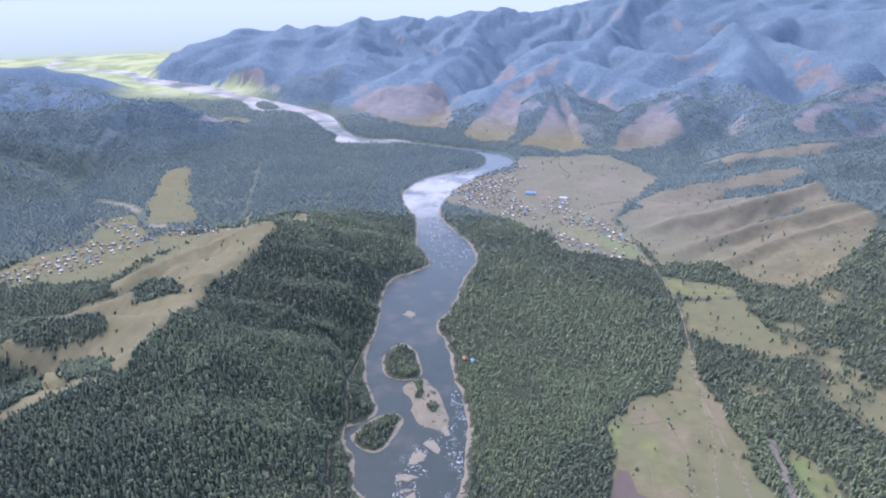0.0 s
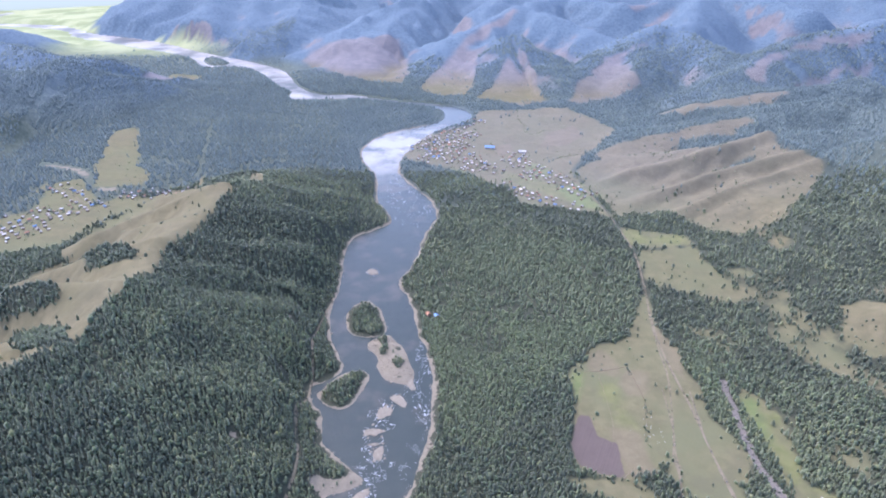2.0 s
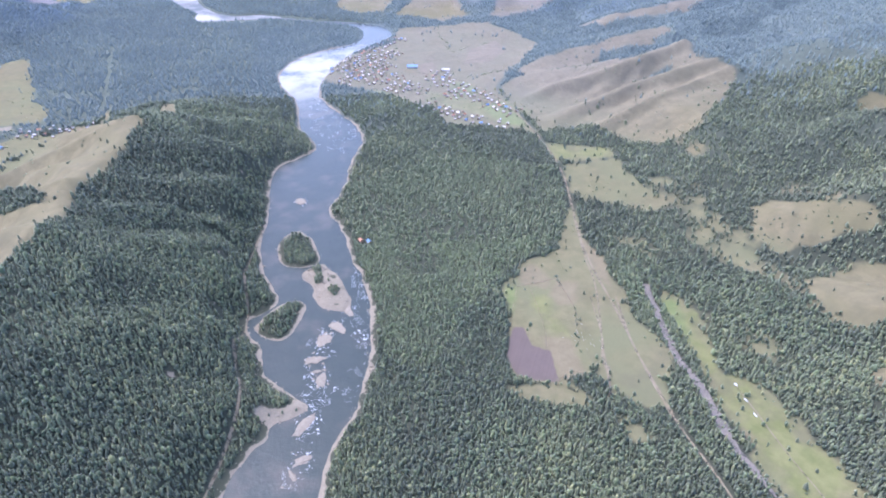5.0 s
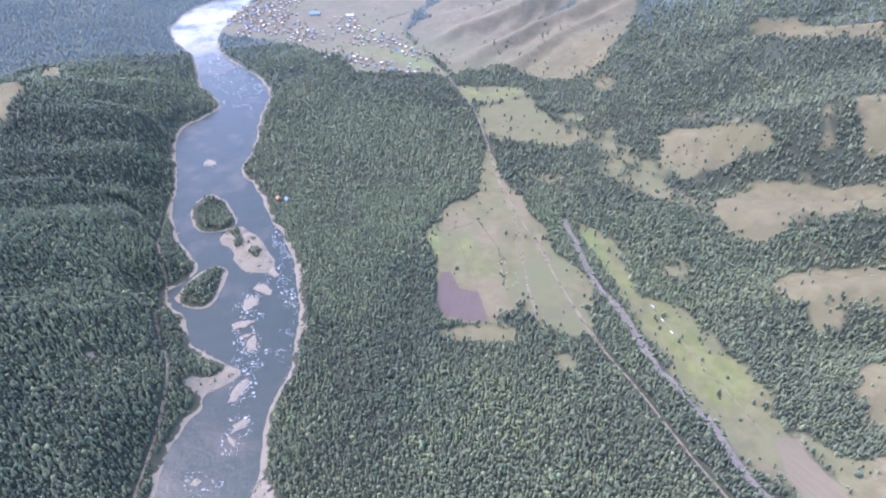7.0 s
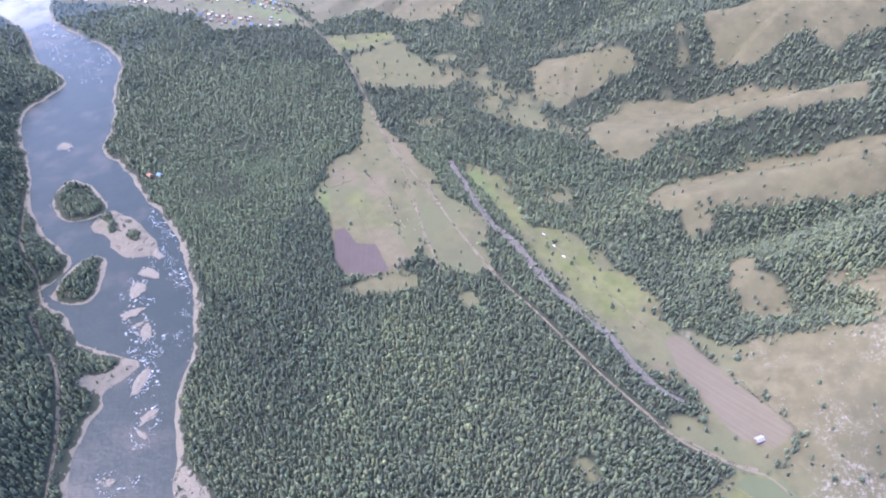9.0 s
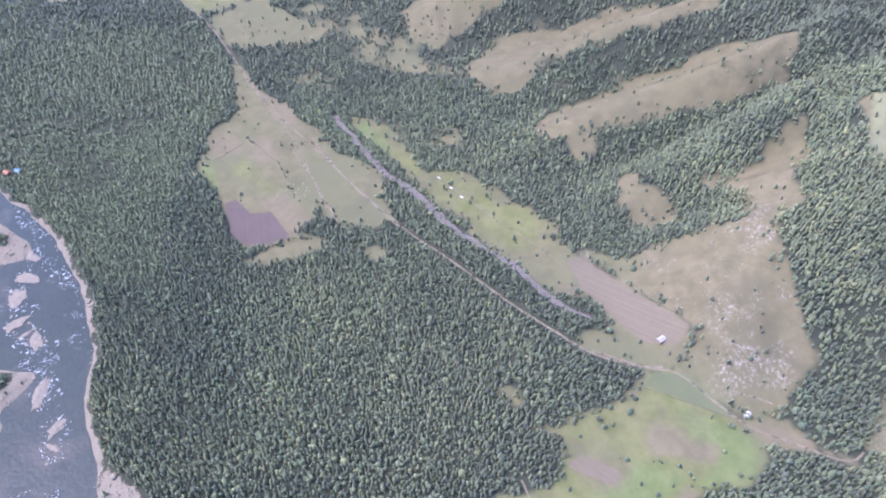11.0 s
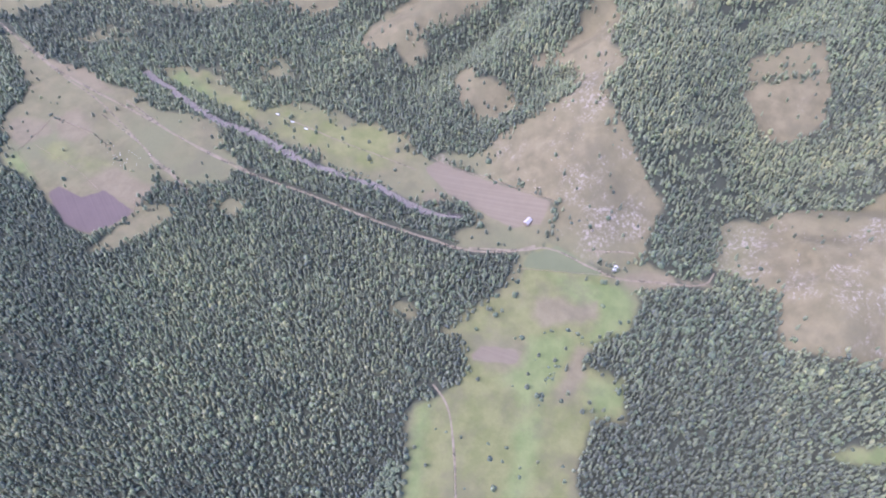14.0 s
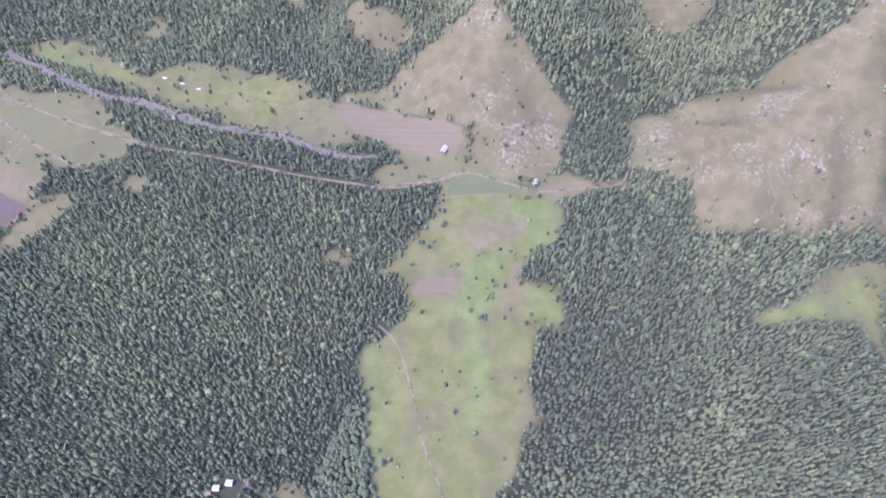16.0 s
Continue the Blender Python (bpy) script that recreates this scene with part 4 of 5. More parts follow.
ROADS = [ROAD_MAIN, ROAD_EAST, ROAD_VILLAGE, TRACK_MEADOW, TRACK_RIVER]


def wooded(x, y, sparse=0.012):
    """Where a tree stands: in the woods, thinning out at their edges, rarely in the open."""
    d = open_distance(x, y) + 10 * (fractal(x, y, 26, 91, 3) - 0.5)
    chance = np.clip(0.93 - (d + 3) / 7, 0, 0.95) + np.where(d > 0, np.where(x < -150, 0.05, 0.14) * np.exp(-d / 7), 0)
    glade = fractal(x, y, 90, 57, 4)
    loose = largest(x, y, LOOSE, 40) > 0
    chance = np.where(loose, chance * 0.8, chance * np.clip((glade - 0.20) * 8, 0.55, 1))
    chance = np.where(sunny_plain(x, y) > 0.4, 0.03, chance)
    stray = sparse * np.clip((fractal(x, y, 45, 71, 3) - 0.45) * 9, 0, 4)
    chance = np.maximum(chance, np.where(x < -150, stray * 0.35, stray))
    chance = np.where(largest(x, y, FIELDS + CROPS + FALLOW, 20) > -2, 0, chance)
    for road in ROADS:
        chance = np.where(line_field(x, y, [(*p, 0) for p in road])[0] < (2.4 if road is TRACK_RIVER else 3.6), 0, chance)
    chance = np.where(line_field(x, y, [(*p, 0) for p in CUT])[0] < 3.6, 0, chance)
    chance = np.where(line_field(x, y, [(*p, 0) for p in CREEK])[0] < 4.4, 0, chance)
    s = shore_distance(x, y)
    chance = np.where(s < 3 + 6.5 * fractal(x, y, 24, 83, 2), 0, chance)
    chance = np.where(inside(x, y, BAR), chance * 0.25, chance)
    chance = np.where(largest(x, y, GRAVEL, 20) > -1, chance * 0.06, chance)
    for p in BAR_WOODS:
        chance = np.where(np.hypot((x - p[0]) / 6.5, (y - p[1]) / 9) < 1, 0.9, chance)
    for p in BARE_SPOTS:
        chance = np.where(np.hypot(x - p[0], y - p[1]) < p[2], 0, chance)
    return rng.random(x.size) < chance


def seen_side(x, y):
    """The side of the plan towards which the land is shown."""
    a = np.degrees(np.arctan2(x, y))
    return (a > -44) & (a < 150) | (np.hypot(x, y) < 420)


def stand(x, y, sparse=0.012):
    m = seen_side(x, y)
    x, y = x[m], y[m]
    m = wooded(x, y, sparse)
    x, y = x[m], y[m]
    return np.column_stack([x, y, land_height(x, y) - 0.15])


def dome_tree(sides, rows, seed):
    """A small rounded crown: rings of uneven points under a soft tip."""
    r = np.random.default_rng(seed)
    v, f = [], []
    for z, wide in rows:
        turn = r.random() * 6
        for s in range(sides):
            a = turn + 2 * np.pi * (s + r.uniform(-0.2, 0.2)) / sides
            rad = wide * r.uniform(0.70, 1.22)
            v.append((rad * np.cos(a), rad * np.sin(a), z + r.uniform(-0.09, 0.09)))
    v.append((r.normal(0, 0.10), r.normal(0, 0.10), 1.0))
    top = len(v) - 1
    for k in range(len(rows) - 1):
        for s in range(sides):
            a, b = sides * k + s, sides * k + (s + 1) % sides
            f += [(a, b, b + sides), (a, b + sides, a + sides)]
    f += [(top - sides + s, top - sides + (s + 1) % sides, top) for s in range(sides)]
    return np.array(v), np.array(f)


SPIRES = [cone_tree(6, 3, s) for s in range(4)]
EGGS = [dome_tree(5, ((0.15, 0.75), (0.45, 1.0), (0.80, 0.60)), 20 + s) for s in range(6)]
LUMPS = [round_tree(60 + s) for s in range(6)]
SMALL_EGGS = [dome_tree(5, ((0.15, 0.85), (0.62, 0.86)), 120 + s) for s in range(6)]
SMALL = [dome_tree(5, ((0.08, 0.95), (0.55, 0.74)), 80 + s) for s in range(8)]
POINTS = [dome_tree(5, ((0.05, 0.95),), 140 + s) for s in range(6)]


def ring(box, step, inner, outer):
    p = stand(*scatter(*box, step))
    r = np.hypot(p[:, 0], p[:, 1]) + rng.normal(0, 12 if outer < 2000 else 90, len(p))
    return p[(r >= inner) & (r < outer)]


near = ring((-740, 740, -330, 740), 2.85, 0, 720)
edge_trees = (near[:, 0] > 40) & (near[:, 0] < 112) & (near[:, 1] > 62) & (near[:, 1] < 112)
edge_places = near[edge_trees][:240]
near = near[~edge_trees | (np.cumsum(edge_trees) > 240)]
young = inside(near[:, 0], near[:, 1], YOUNG)
west = near[:, 0] < -95
dice = rng.random(len(near))
spire = dice < np.where(west, 0.20, np.where(young, 0.05, 0.12))
leafy = dice > np.where(young, 0.80, np.where(near[:, 2] > 14, 0.82, 0.86)) + 0.1 * west - 0.25 * np.clip((fractal(near[:, 0], near[:, 1], 110, 33, 3) - 0.5) * 4, 0, 1)
size = np.where(young, 0.86, 1.0)
for name, m, wide, tall, shapes, mat, label in (
    ("spruce_forest", spire, (1.2, 1.7), (6.5, 9.5), SPIRES, NEEDLES, "dark green pointed spruces in dense valley forest"),
    ("pine_forest", ~spire & ~leafy, (1.15, 1.85), (4.6, 7.4), SMALL, NEEDLES, "dense green pine and larch forest on the valley floor"),
    ("leafy_wood", leafy, (1.35, 2.2), (4.2, 6.4), SMALL_EGGS, LEAVES, "light green birches scattered among the conifers"),
):
    a, k = near[m], size[m]
    plant(name, a, rng.uniform(*wide, len(a)) * k, rng.uniform(*tall, len(a)) * k, shapes, mat, label)

mid = ring((-1000, 1250, -200, 1250), 4.5, 720, 1250)
plant("valley_forest", mid, rng.uniform(1.5, 2.2, len(mid)), rng.uniform(5, 8, len(mid)), SMALL, NEEDLES, "mixed forest covering the valley and its lower slopes")
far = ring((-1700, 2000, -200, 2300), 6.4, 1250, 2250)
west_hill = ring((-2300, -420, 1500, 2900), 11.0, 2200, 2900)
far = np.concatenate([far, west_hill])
plant("wooded_slopes", far, rng.uniform(1.7, 2.6, len(far)) * np.where(np.hypot(far[:, 0], far[:, 1]) > 2200, 1.5, 1), rng.uniform(5, 9, len(far)), POINTS, HAZED_SLOPE, "mixed forest on the farther slopes")


FILM = plain("white_film", (0.55, 0.56, 0.56), 0.4, 1.0, 0.06)


# ---- things of the river ------------------------------------------------------------
def lump(seed, level=2, rough=0.3, flat=0.45):
    """An uneven boulder about one unit in radius."""
    r = random.Random(seed)
    bm = bmesh.new()
    bmesh.ops.create_icosphere(bm, subdivisions=level, radius=1.0)
    shift = Vector((r.random() * 50, r.random() * 50, 0))
    for v in bm.verts:
        n = noise.noise(v.co * 1.3 + shift) + 0.5 * noise.noise(v.co * 3.1 + shift)
        v.co *= 1 + rough * n
        v.co.z = max(v.co.z * flat, -0.3)
    return bm


def level_at(x, y):
    return float(land_height(np.array([float(x)]), np.array([float(y)]))[0])


for k, (x, y, long, wide, turn) in enumerate(RIVER_ROCKS):
    rock = part("river_rock", lump(k, 4, 0.75, 0.20), STONE)
    rock.matrix_basis = pose(x, y, 0.15, 0, 0, turn) @ Matrix.Diagonal((long, wide, 3.4, 1))
    tagged(rock, "flat pale rock outcrop standing in the rapids", "rock", "rocks in the river")
    for j in range(3):
        small = part("river_rock", lump(100 + 3 * k + j, 2, 0.5, 0.4), STONE)
        s = random.uniform(0.8, 2.0)
        small.matrix_basis = pose(x + random.uniform(-9, 9), y + random.uniform(-12, 12), 0.1, 0, 0, random.uniform(0, 360)) @ Matrix.Diagonal((s, s * 0.7, s * 0.8, 1))
        tagged(small, "small pale boulder breaking the river's surface", "rock", "rocks in the river")


def strew(name, places, sizes, shapes, material, label, category, flat=1.0, soft=False, slim=(0.5, 0.9)):
    """Many small lumps in one mesh; sizes in metres."""
    vs, fs, off = [], [], 0
    kind = rng.integers(0, len(shapes), len(places))
    for s, (pv, pf) in enumerate(shapes):
        m = np.where(kind == s)[0]
        n = len(m)
        if not n:
            continue
        turn, stretch = rng.random(n) * 6.28, rng.uniform(*slim, n)
        x0, y0 = pv[:, 0] * sizes[m][:, None], pv[:, 1] * (sizes[m] * stretch)[:, None]
        ca, sa = np.cos(turn)[:, None], np.sin(turn)[:, None]
        v = np.stack([x0 * ca - y0 * sa + places[m][:, :1], x0 * sa + y0 * ca + places[m][:, 1:2], (pv[:, 2] - 0.3) * sizes[m][:, None] * flat + places[m][:, 2:3]], 2)
        vs.append(v.reshape(-1, 3))
        fs.append((pf[None] + (off + np.arange(n) * len(pv))[:, None, None]).reshape(-1, 3))
        off += n * len(pv)
    return tagged(sheet(name, np.concatenate(vs), np.concatenate(fs), material, smooth=soft), label, category, kind="stuff")


# boulders along both banks and on the bars
bx, by = scatter(-140, 130, 240, 1420, 2.6)
bd = shore_distance(bx, by)
m = (bd > -1.5) & (bd < 7.5) & (rng.random(bx.size) < 0.30 * np.clip(fractal(bx, by, 30, 3, 3) * 2.2 - 0.55, 0.05, 1)) | ((largest(bx, by, GRAVEL, 20) > 0) & (rng.random(bx.size) < 0.5))
bx, by = bx[m], by[m]
strew("bank_boulders", np.column_stack([bx, by, land_height(bx, by)]), np.exp(rng.normal(-0.35, 0.45, bx.size)), LUMPS, STONE, "pale boulders and cobbles along the river bank", "boulders", 0.8)

# white water round the rocks and in the rapids
fx, fy = scatter(-110, 80, 300, 1280, 1.25)
fd = shore_distance(fx, fy)
inr = inside(fx, fy, RAPIDS_A) * 0.85 + inside(fx, fy, RAPIDS_B) * 0.55 + inside(fx, fy, RAPIDS_C) * 0.35
streak = np.clip(fractal(fx, fy * 0.7, 9, 8, 3) * 4.6 - 2.3, 0, 1)
near_rock = np.min([np.hypot(fx - a, (fy - b) * 0.7) for a, b, *_ in RIVER_ROCKS], axis=0)
chance = inr * streak * 0.5 + np.clip(1 - np.abs(near_rock - 7.5) / 3.5, 0, 1) * 0.26 + np.where((fd > -5) & (inr > 0), 0.04, 0)
m = (fd < -1.0) & (rng.random(fx.size) < chance)
fx, fy = fx[m], fy[m]
strew("white_water", np.column_stack([fx, fy, np.full(fx.size, 0.02)]), np.exp(rng.normal(-0.7, 0.5, fx.size)), LUMPS, FOAM, "white foam of the rapids between the rocks", "foam", 0.22, True, (0.22, 0.5))

# stones in the creek's bed and on the rocky hillsides
cp = smooth_line(CREEK, 0.6)
cx, cy = cp[:, 0] + rng.normal(0, 2.3, len(cp)), cp[:, 1] + rng.normal(0, 2.3, len(cp))
strew("creek_stones", np.column_stack([cx, cy, land_height(cx, cy) + 0.1]), np.exp(rng.normal(-0.45, 0.4, cx.size)), LUMPS, CREEKBED, "grey stones in the bed of the creek", "stones", 0.7)
hx, hy = scatter(310, 620, -330, 180, 3.4)
m = (largest(hx, hy, ROCKY, 20) > 4) & (rng.random(hx.size) < np.clip(fractal(hx, hy, 34, 12, 4) * 5 - 3.0, 0, 0.28))
hx, hy = hx[m], hy[m]
strew("scree", np.column_stack([hx, hy, land_height(hx, hy)]), np.exp(rng.normal(-0.55, 0.5, hx.size)), LUMPS, STONE, "pale rock ledges and scree breaking through dry grass", "scree", 0.45)

# bushes along field edges and on the open slopes
ex, ey = [], []
for hedge in HEDGES:
    p = smooth_line(hedge, 3.2)
    keep = value_noise(p[:, 0], p[:, 1], 14, 4) > 0.48
    ex += list(p[keep, 0] + rng.normal(0, 1.2, keep.sum()))
    ey += list(p[keep, 1] + rng.normal(0, 1.2, keep.sum()))
cp = smooth_line(CREEK, 4.0)
for off in (-5.5, -3.5, 3.5, 5.5):
    keep = value_noise(cp[:, 0], cp[:, 1] + off, 20, 6) > 0.42
    ex += list(cp[keep, 0] + off + rng.normal(0, 1.8, keep.sum()))
    ey += list(cp[keep, 1] + rng.normal(0, 1.5, keep.sum()))
for street in STREETS + STREETS_WEST:
    p = smooth_line(street, 1.6)
    keep = value_noise(p[:, 0], p[:, 1], 22, 8) > 0.35
    ex += list(p[keep, 0] + rng.normal(0, 17, keep.sum()))
    ey += list(p[keep, 1] + rng.normal(0, 17, keep.sum()))
qx, qy = scatter(-650, 1000, -330, 1450, 7.0)
qd = open_distance(qx, qy)
keep = (qd > 2) & (largest(qx, qy, FIELDS + CROPS + FALLOW, 20) < -2) & (shore_distance(qx, qy) > 9)
qx, qy, qd = qx[keep], qy[keep], qd[keep]
gully = np.clip(fractal(qx, qy, 48, 101, 4) * 6 - 3.3, 0, 0.5) * np.where(largest(qx, qy, ROCKY, 20) > 3, 0.3, 1)
keep = rng.random(qx.size) < gully * np.where(qx < -150, 0.15, np.where(height(qx, qy) > 10, 0.6, 0.25)) + 0.004 + np.where(qx < -150, 0.03, 0.07) * np.exp(-qd / 6)
ex += list(qx[keep])
ey += list(qy[keep])
ex, ey = np.array(ex), np.array(ey)
plant("bushes", np.column_stack([ex, ey, land_height(ex, ey) - 0.3]), rng.uniform(0.7, 1.9, ex.size), rng.uniform(1.0, 2.8, ex.size), EGGS, LEAVES, "low green bushes along the field edges", "bushes")

# ---- trees that stand alone --------------------------------------------------------
def lone_tree(seed, conifer):
    r = np.random.default_rng(seed)
    tree = new("spruce_tree" if conifer else "birch_tree")
    bm = bmesh.new()
    bmesh.ops.create_cone(bm, segments=7, radius1=0.24, radius2=0.05, depth=7.0, matrix=Matrix.Translation((0, 0, 3.5)))
    for k in range(7):
        a, z = k * 2.4, 1.8 + 0.7 * k
        limb = pose(0.5 * math.cos(a), 0.5 * math.sin(a), z + 0.2, 0, 62, math.degrees(a))
        bmesh.ops.create_cone(bm, segments=5, radius1=0.07, radius2=0.02, depth=1.2, matrix=limb)
    part("trunk", bm, BARK, tree)
    v, f, t = [], [], []
    for k in range(26 if conifer else 20):
        if conifer:
            z = 1.4 + 8.0 * k / 26
            reach = 2.3 * (1 - z / 10.2) ** 0.8
            a, size = k * 2.4, 0.55 + 0.75 * (1 - k / 26)
        else:
            z = 2.2 + 4.6 * r.random()
            reach = 2.0 * math.sqrt(max(0.05, 1 - ((z - 4.3) / 3.0) ** 2)) * r.uniform(0.4, 1.0)
            a, size = r.random() * 6.28, r.uniform(0.75, 1.25)
        pv, pf = LUMPS[k % len(LUMPS)]
        f.append(pf + sum(len(q) for q in v))
        v.append(pv * (size, size, size * 0.9) + (reach * math.cos(a), reach * math.sin(a), z - 0.5 * size))
        t.append(np.full(len(pv), np.clip(r.normal(0.4, 0.18), 0, 0.85)))
    crown = sheet("crown", np.concatenate(v), np.concatenate(f), NEEDLES if conifer else LEAVES, tree, True)
    attribute(crown, "tint", np.concatenate(t))
    return tree


protos = [lone_tree(s, s % 2 == 0) for s in range(6)]
words = {"spruce_tree": "dark green spruce standing alone in open grass", "birch_tree": "light green rounded birch standing in open grass"}
words_wood = {"spruce_tree": "dark green spruce in the forest beside the meadow", "birch_tree": "rounded green birch in the forest beside the meadow"}
tx, ty = scatter(-40, 480, -60, 800, 17.0)
d = open_distance(tx, ty)
m = (d > 5) & (largest(tx, ty, FIELDS + CROPS, 20) < -3) & (shore_distance(tx, ty) > 10) & (rng.random(tx.size) < np.clip(fractal(tx, ty, 60, 71, 3) * 3 - 1.5, 0.03, 0.3) * np.where(d < 14, 0.8, 0.2))
for road in ROADS:
    m &= line_field(tx, ty, [(*p, 0) for p in road])[0] > 5
tx, ty = tx[m][:150], ty[m][:150]
lone = [(x, y, z, rng.uniform(0.45, 0.95), 0) for x, y, z in zip(tx, ty, land_height(tx, ty))]
lone += [(x, y, z, rng.uniform(0.6, 0.9), 1) for x, y, z in edge_places]
for k, (x, y, z, s, wood) in enumerate(lone):
    src = protos[int(rng.integers(0, 6))]
    m4 = pose(x, y, z - 0.1, 0, 0, rng.uniform(0, 360)) @ Matrix.Scale(s, 4)
    tree = src if src.name in words and k < 6 and "placed" not in src else copy_thing(src, m4)
    tree.matrix_basis = m4
    base = "spruce_tree" if src.name.startswith("spruce") else "birch_tree"
    tagged(tree, words_wood[base] if wood else words[base], "tree", "trees at the forest edge" if wood else "trees in the meadows")
for src in protos:
    if "label" not in src:
        x, y = 250 + 9 * protos.index(src), 560 - 7 * protos.index(src)
        src.matrix_basis = pose(x, y, level_at(x, y) - 0.1) @ Matrix.Scale(0.6, 4)
        tagged(src, words["spruce_tree" if src.name.startswith("spruce") else "birch_tree"], "tree", "trees in the meadows")

# ---- houses --------------------------------------------------------------------------
def block(bm, x0, x1, y0, y1, z0, z1):
    m = Matrix.Translation(((x0 + x1) / 2, (y0 + y1) / 2, (z0 + z1) / 2)) @ Matrix.Diagonal((x1 - x0, y1 - y0, z1 - z0, 1))
    bmesh.ops.create_cube(bm, size=1.0, matrix=m)


def house(name, wide, deep, eaves, ridge, wall_mat, roof_mat, chimney=True, windows=2):
    """A gabled house with its ridge along y, on its base at z = 0."""
    top = new(name)
    bm = bmesh.new()
    w, d = wide / 2, deep / 2
    rows = [[bm.verts.new(p) for p in ((-w, y, -0.8), (w, y, -0.8), (w, y, eaves), (0, y, ridge), (-w, y, eaves))] for y in (-d, d)]
    bm.faces.new(rows[0])
    bm.faces.new(rows[1][::-1])
    for a in range(5):
        b = (a + 1) % 5
        bm.faces.new((rows[0][b], rows[0][a], rows[1][a], rows[1][b]))
    part("wall", bm, wall_mat, top)
    bm = bmesh.new()
    slope = (ridge - eaves) / w
    over, thick = 0.45, 0.16
    for s in (-1, 1):
        out, low = s * (w + over), eaves - over * slope
        pts = [(0, ridge + 0.02), (out, low + 0.02), (out, low + 0.02 + thick), (0, ridge + 0.02 + thick)]
        ends = [[bm.verts.new((x, y, z)) for x, z in pts] for y in (-d - over, d + over)]
        bm.faces.new(ends[0] if s > 0 else ends[0][::-1])
        bm.faces.new(ends[1][::-1] if s > 0 else ends[1])
        for a in range(4):
            b = (a + 1) % 4
            q = (ends[0][b], ends[0][a], ends[1][a], ends[1][b])
            bm.faces.new(q if s > 0 else q[::-1])
    part("roof", bm, roof_mat, top)
    if chimney:
        bm = bmesh.new()
        block(bm, w * 0.25, w * 0.25 + 0.6, d * 0.2, d * 0.2 + 0.6, ridge - 1.2, ridge + 0.8)
        part("chimney", bm, BRICK, top)
    bm = bmesh.new()
    block(bm, -0.45, 0.45, -d - 0.06, -d + 0.02, 0.0, 2.0)
    part("door", bm, DOOR, top)
    for k in range(windows):
        y = -d + deep * (k + 1) / (windows + 1)
        for s in (-1, 1):
            bm = bmesh.new()
            block(bm, s * w - 0.04, s * w + 0.04, y - 0.5, y + 0.5, 0.9, 2.0)
            part("window", bm, GLASS, top)
    return top


kinds = [("house", 4.2, 5.4, 2.3, 3.7, LOGS, ROOFS[0]), ("house", 4.6, 5.8, 2.3, 3.8, WHITEWASH, ROOFS[1]), ("house", 4.4, 5.2, 2.3, 3.7, LOGS, ROOFS[2]),
         ("house", 4.2, 5.6, 2.3, 3.7, WHITEWASH, ROOFS[3]), ("shed", 2.6, 4.0, 2.1, 2.8, LOGS, ROOFS[4]), ("shed", 2.4, 4.4, 2.1, 2.7, LOGS, ROOFS[2])]
says = ["log house with a grey slate gable roof", "pale plastered house with a rust-red roof", "log house with a shiny tin roof", "pale house with a bright blue tin roof",
        "weathered log shed with a brown board roof", "long log shed under a pale tin roof"]
models = [house(n, w, d, e, r, wm, rm, n == "house", 2 if n == "house" else 1) for n, w, d, e, r, wm, rm in kinds]
used, taken = set(), []
for group, streets in (("houses of the riverside village", STREETS), ("houses of the western village", STREETS_WEST)):
    for street in streets:
        p = smooth_line(street, 13.0)
        run = np.gradient(p, axis=0)
        for (x, y), (dx, dy) in zip(p, run):
            for side in (-1, 1):
                if random.random() < 0.16:
                    continue
                q = math.hypot(dx, dy)
                off = random.uniform(7, 13)
                hx, hy = x - side * dy / q * off + random.uniform(-3, 3), y + side * dx / q * off + random.uniform(-3, 3)
                for yard in (False, True):
                    if yard and random.random() < 0.45:
                        continue
                    k = random.choice((4, 5, 5)) if yard else random.choice((0, 0, 0, 0, 0, 0, 1, 2, 2, 2, 2, 2, 0, 1, 3))
                    ax, ay = (hx - side * dy / q * 13 + random.uniform(-4, 4), hy + side * dx / q * 13 + random.uniform(-4, 4)) if yard else (hx, hy)
                    if any((ax - u) ** 2 + (ay - v) ** 2 < 80 for u, v in taken):
                        continue
                    taken.append((ax, ay))
                    m4 = pose(ax, ay, level_at(ax, ay) + 0.15, 0, 0, math.degrees(math.atan2(dy, dx)) + random.choice((0, 90)) + random.uniform(-8, 8))
                    if k in used:
                        ob = copy_thing(models[k], m4)
                    else:
                        ob, _ = models[k], used.add(k)
                        ob.matrix_basis = m4
                    tagged(ob, says[k], kinds[k][0], group)


def place_thing(ob, x, y, turn, label, category, group=""):
    ob.matrix_basis = pose(x, y, level_at(x, y) + 0.1, 0, 0, turn)
    return tagged(ob, label, category, group)


place_thing(house("cabin", 4.6, 5.6, 2.5, 4.4, LOGS, ROOFS[1], False), 28, 706, 20, "log cabin with an orange-red roof by the river", "cabin")
place_thing(house("cabin", 4.6, 5.6, 2.5, 4.2, LOGS, ROOFS[3], False), 38, 701, 25, "log cabin with a bright blue roof in the woods", "cabin")
place_thing(house("shed", 3.2, 3.6, 2.2, 3.0, WHITEWASH, ROOFS[2], False, 1), 34, 166, 15, "small shed with a white metal roof in a clearing", "shed")
place_thing(house("shed", 3.2, 3.8, 2.2, 3.0, WHITEWASH, ROOFS[2], False, 1), 39.5, 159, 12, "small shed with a white metal roof in a clearing", "shed")
place_thing(house("shed", 3.0, 3.6, 2.1, 2.9, LOGS, ROOFS[4], False, 1), 30, 170, 30, "brown board hut beside the clearing", "shed")
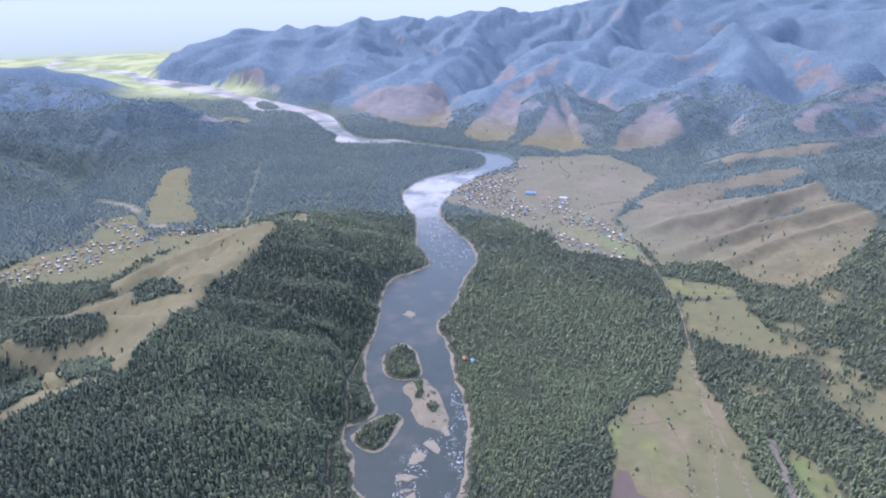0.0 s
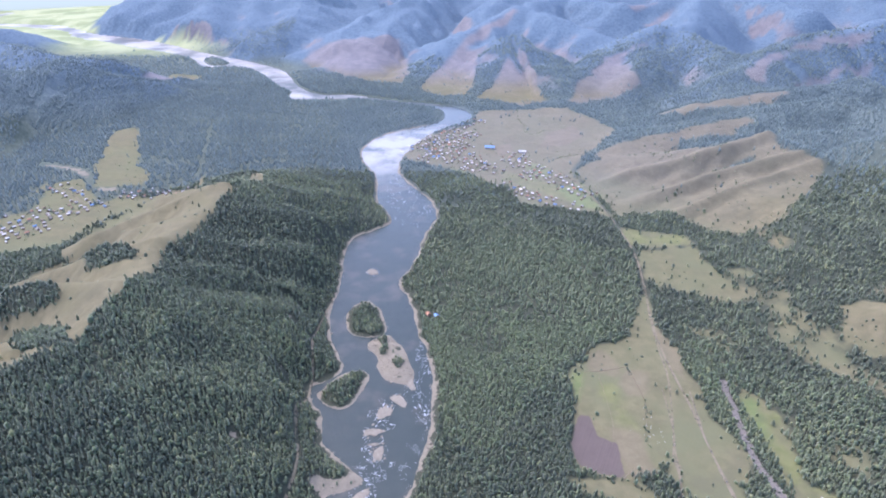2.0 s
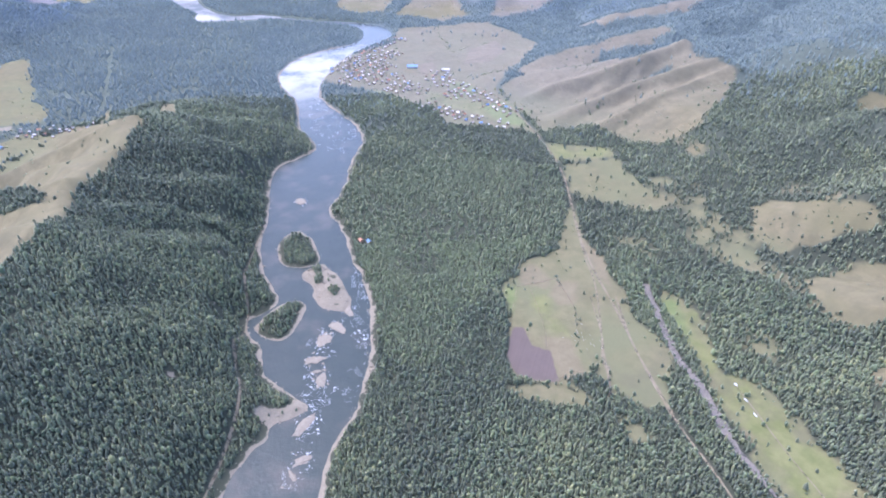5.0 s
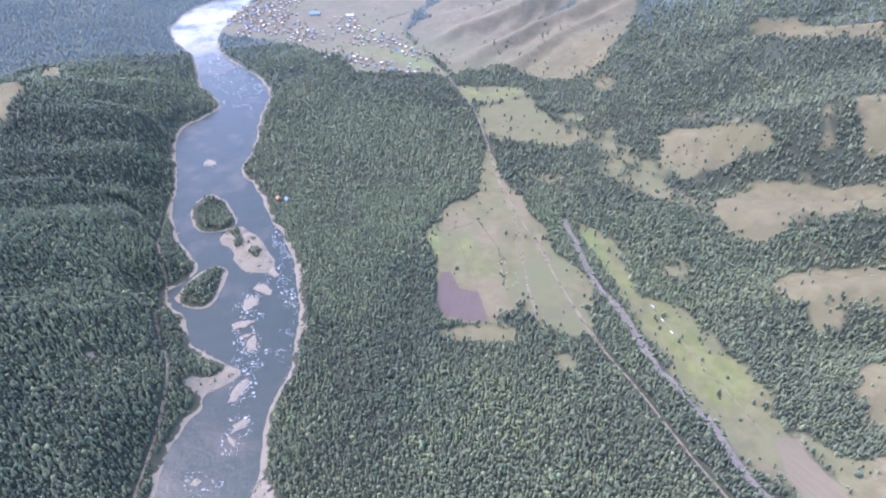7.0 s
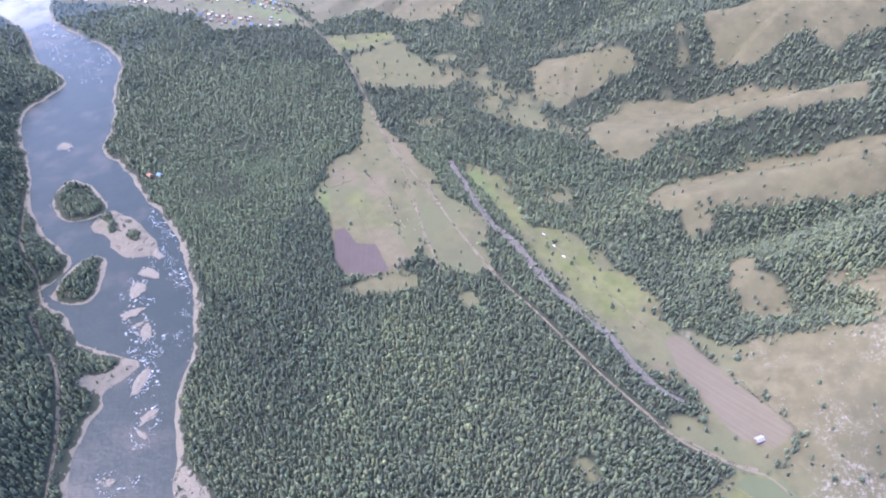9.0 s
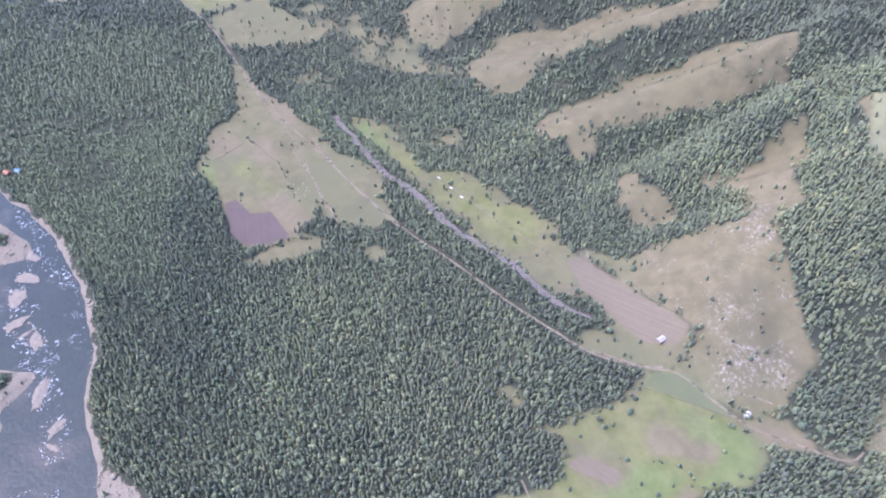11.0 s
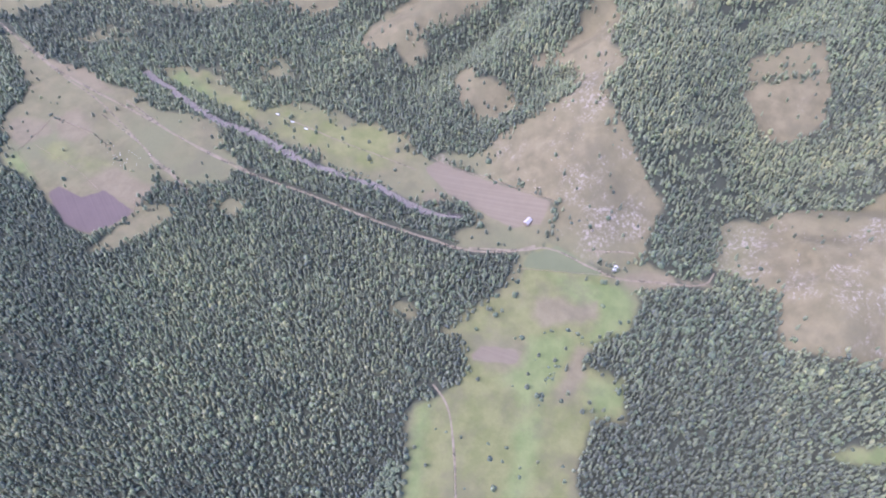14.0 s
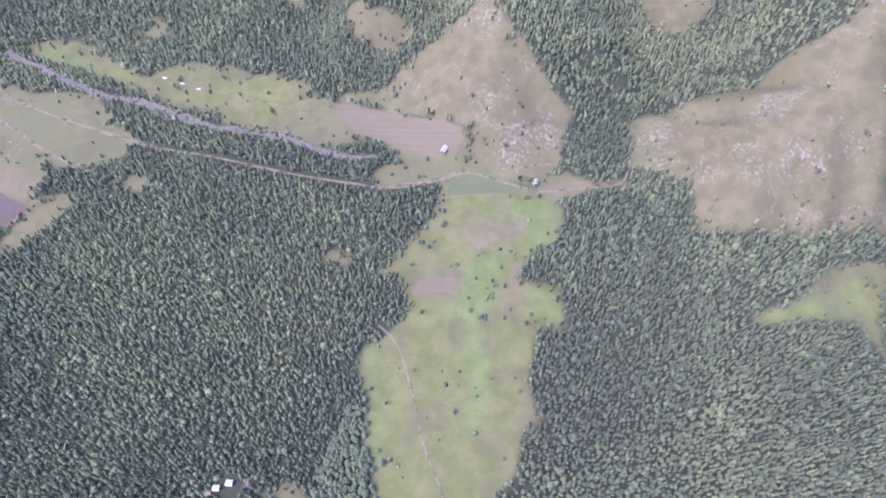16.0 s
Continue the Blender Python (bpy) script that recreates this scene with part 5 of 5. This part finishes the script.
place_thing(house("barn", 4.0, 6.5, 2.5, 3.8, LOGS, ROOFS[0], False), 343, 101, 80, "grey barn with a slate roof at the field's end", "barn")
# a flat pale slab by the road, built up here as a shed
place_thing(house("shed", 2.6, 4.6, 2.0, 2.8, WHITEWASH, ROOFS[2], False, 1), 334, 18, 85, "white shed in place of a flat pale slab beside the road", "shed")

place_thing(house("hall", 14.0, 22.0, 4.0, 6.5, WHITEWASH, ROOFS[3], False, 4), 199, 1400, 75, "large hall with a bright blue roof by the village", "hall")
place_thing(house("barn", 9.0, 16.0, 3.0, 5.0, WHITEWASH, ROOFS[2], False, 3), *WHITE_BARN, 80, "long pale farm building with a tin roof", "barn")
# unidentified white specks on the meadow, drawn as plain lumps
sx, sy = 239 + rng.normal(0, 7, 26), 480 + rng.normal(0, 14, 26)
strew("field_stones", np.column_stack([sx, sy, land_height(sx, sy)]), rng.uniform(0.25, 0.5, 26), LUMPS, FILM, "small white specks scattered over the meadow", "stones", 0.7)


def tunnel(x, y, turn):
    """A low arched cover of white film over hoops."""
    top = new("polytunnel")
    bm = bmesh.new()
    rows = []
    for y0 in (-1.9, 1.9):
        rows.append([bm.verts.new((0.6 * math.cos(math.pi * k / 10), y0, 0.75 * math.sin(math.pi * k / 10) - 0.1)) for k in range(11)])
    for k in range(10):
        bm.faces.new((rows[0][k], rows[0][k + 1], rows[1][k + 1], rows[1][k]))
    bm.faces.new(rows[0][::-1])
    bm.faces.new(rows[1])
    part("cover", bm, FILM, top)
    for y0 in (-1.94, 0.0, 1.94):
        bm = bmesh.new()
        for k in range(10):
            a = math.pi * (k + 0.5) / 10
            bmesh.ops.create_cube(bm, size=1.0, matrix=pose(0.63 * math.cos(a), y0, 0.78 * math.sin(a) - 0.1, 0, -math.degrees(a), 0) @ Matrix.Diagonal((0.05, 0.07, 0.25, 1)))
        part("hoop", bm, BARK, top)
    return place_thing(top, x, y, turn, "low white film tunnel standing on green meadow", "polytunnel", "tunnels on the meadow")


for x, y, turn in TUNNELS:
    tunnel(x, y, turn)


# ---- rail fences round the fields ------------------------------------------------
bm = bmesh.new()
block(bm, -0.09, 0.09, -0.09, 0.09, -0.5, 1.25)
post_mesh = part("post", bm, LOGS)
for line in FENCES:
    p = smooth_line(line, 7.0)
    z = land_height(p[:, 0], p[:, 1])
    fence = new("rail_fence")
    fence.matrix_basis = Matrix.Translation((p[0, 0], p[0, 1], z[0]))
    for k in range(len(p)):
        here = Vector((p[k, 0] - p[0, 0], p[k, 1] - p[0, 1], z[k] - z[0]))
        post = new("post", post_mesh.data)
        post.parent, post.location = fence, here
        if k + 1 < len(p):
            then = Vector((p[k + 1, 0] - p[0, 0], p[k + 1, 1] - p[0, 1], z[k + 1] - z[0]))
            for up in (0.55, 1.05):
                bm = bmesh.new()
                a, b = here + Vector((0, 0, up)), then + Vector((0, 0, up))
                turn = (b - a).to_track_quat("X", "Z").to_matrix().to_4x4()
                bmesh.ops.create_cube(bm, size=1.0, matrix=Matrix.Translation((a + b) / 2) @ turn @ Matrix.Diagonal(((b - a).length, 0.07, 0.12, 1)))
                part("rail", bm, LOGS, fence)
    tagged(fence, "weathered wooden rail fence along the field edge", "fence", "fences of the farm")
bpy.data.objects.remove(post_mesh)


# ---- a truck parked in the clearing ------------------------------------------------
def truck(x, y, turn):
    top = new("truck")
    blue = plain("blue_paint", (0.10, 0.16, 0.28), 0.45, 0.5, 0.15)
    tyre = plain("tyre_rubber", (0.03, 0.03, 0.03), 0.9, 0.2)
    bm = bmesh.new()
    block(bm, 1.3, 3.0, -1.05, 1.05, 0.7, 1.6)
    block(bm, 1.3, 2.4, -1.0, 1.0, 1.6, 2.4)
    bmesh.ops.bevel(bm, geom=bm.edges[:], offset=0.08, segments=1, affect="EDGES")
    cab = part("cab", bm, blue, top)
    bm = bmesh.new()
    block(bm, 2.36, 2.44, -0.85, 0.85, 1.65, 2.25)
    part("windscreen", bm, GLASS, cab)
    bm = bmesh.new()
    block(bm, -3.0, 1.2, -1.15, 1.15, 0.8, 0.95)
    for y0 in (-1.15, 1.09):
        block(bm, -3.0, 1.2, y0, y0 + 0.06, 0.95, 1.5)
    block(bm, -3.0, -2.94, -1.09, 1.09, 0.95, 1.5)
    part("cargo_bed", bm, LOGS, top, "grey wooden cargo bed")
    for wx in (-2.0, 2.1):
        for wy in (-1.0, 1.0):
            bm = bmesh.new()
            bmesh.ops.create_cone(bm, segments=14, radius1=0.48, radius2=0.48, depth=0.3, cap_ends=True, matrix=pose(wx, wy, 0.38, 90))
            part("wheel", bm, tyre, top)
    return place_thing(top, x, y, turn, "blue flatbed truck parked on the clearing's grass", "truck")


truck(43, 148, 200)
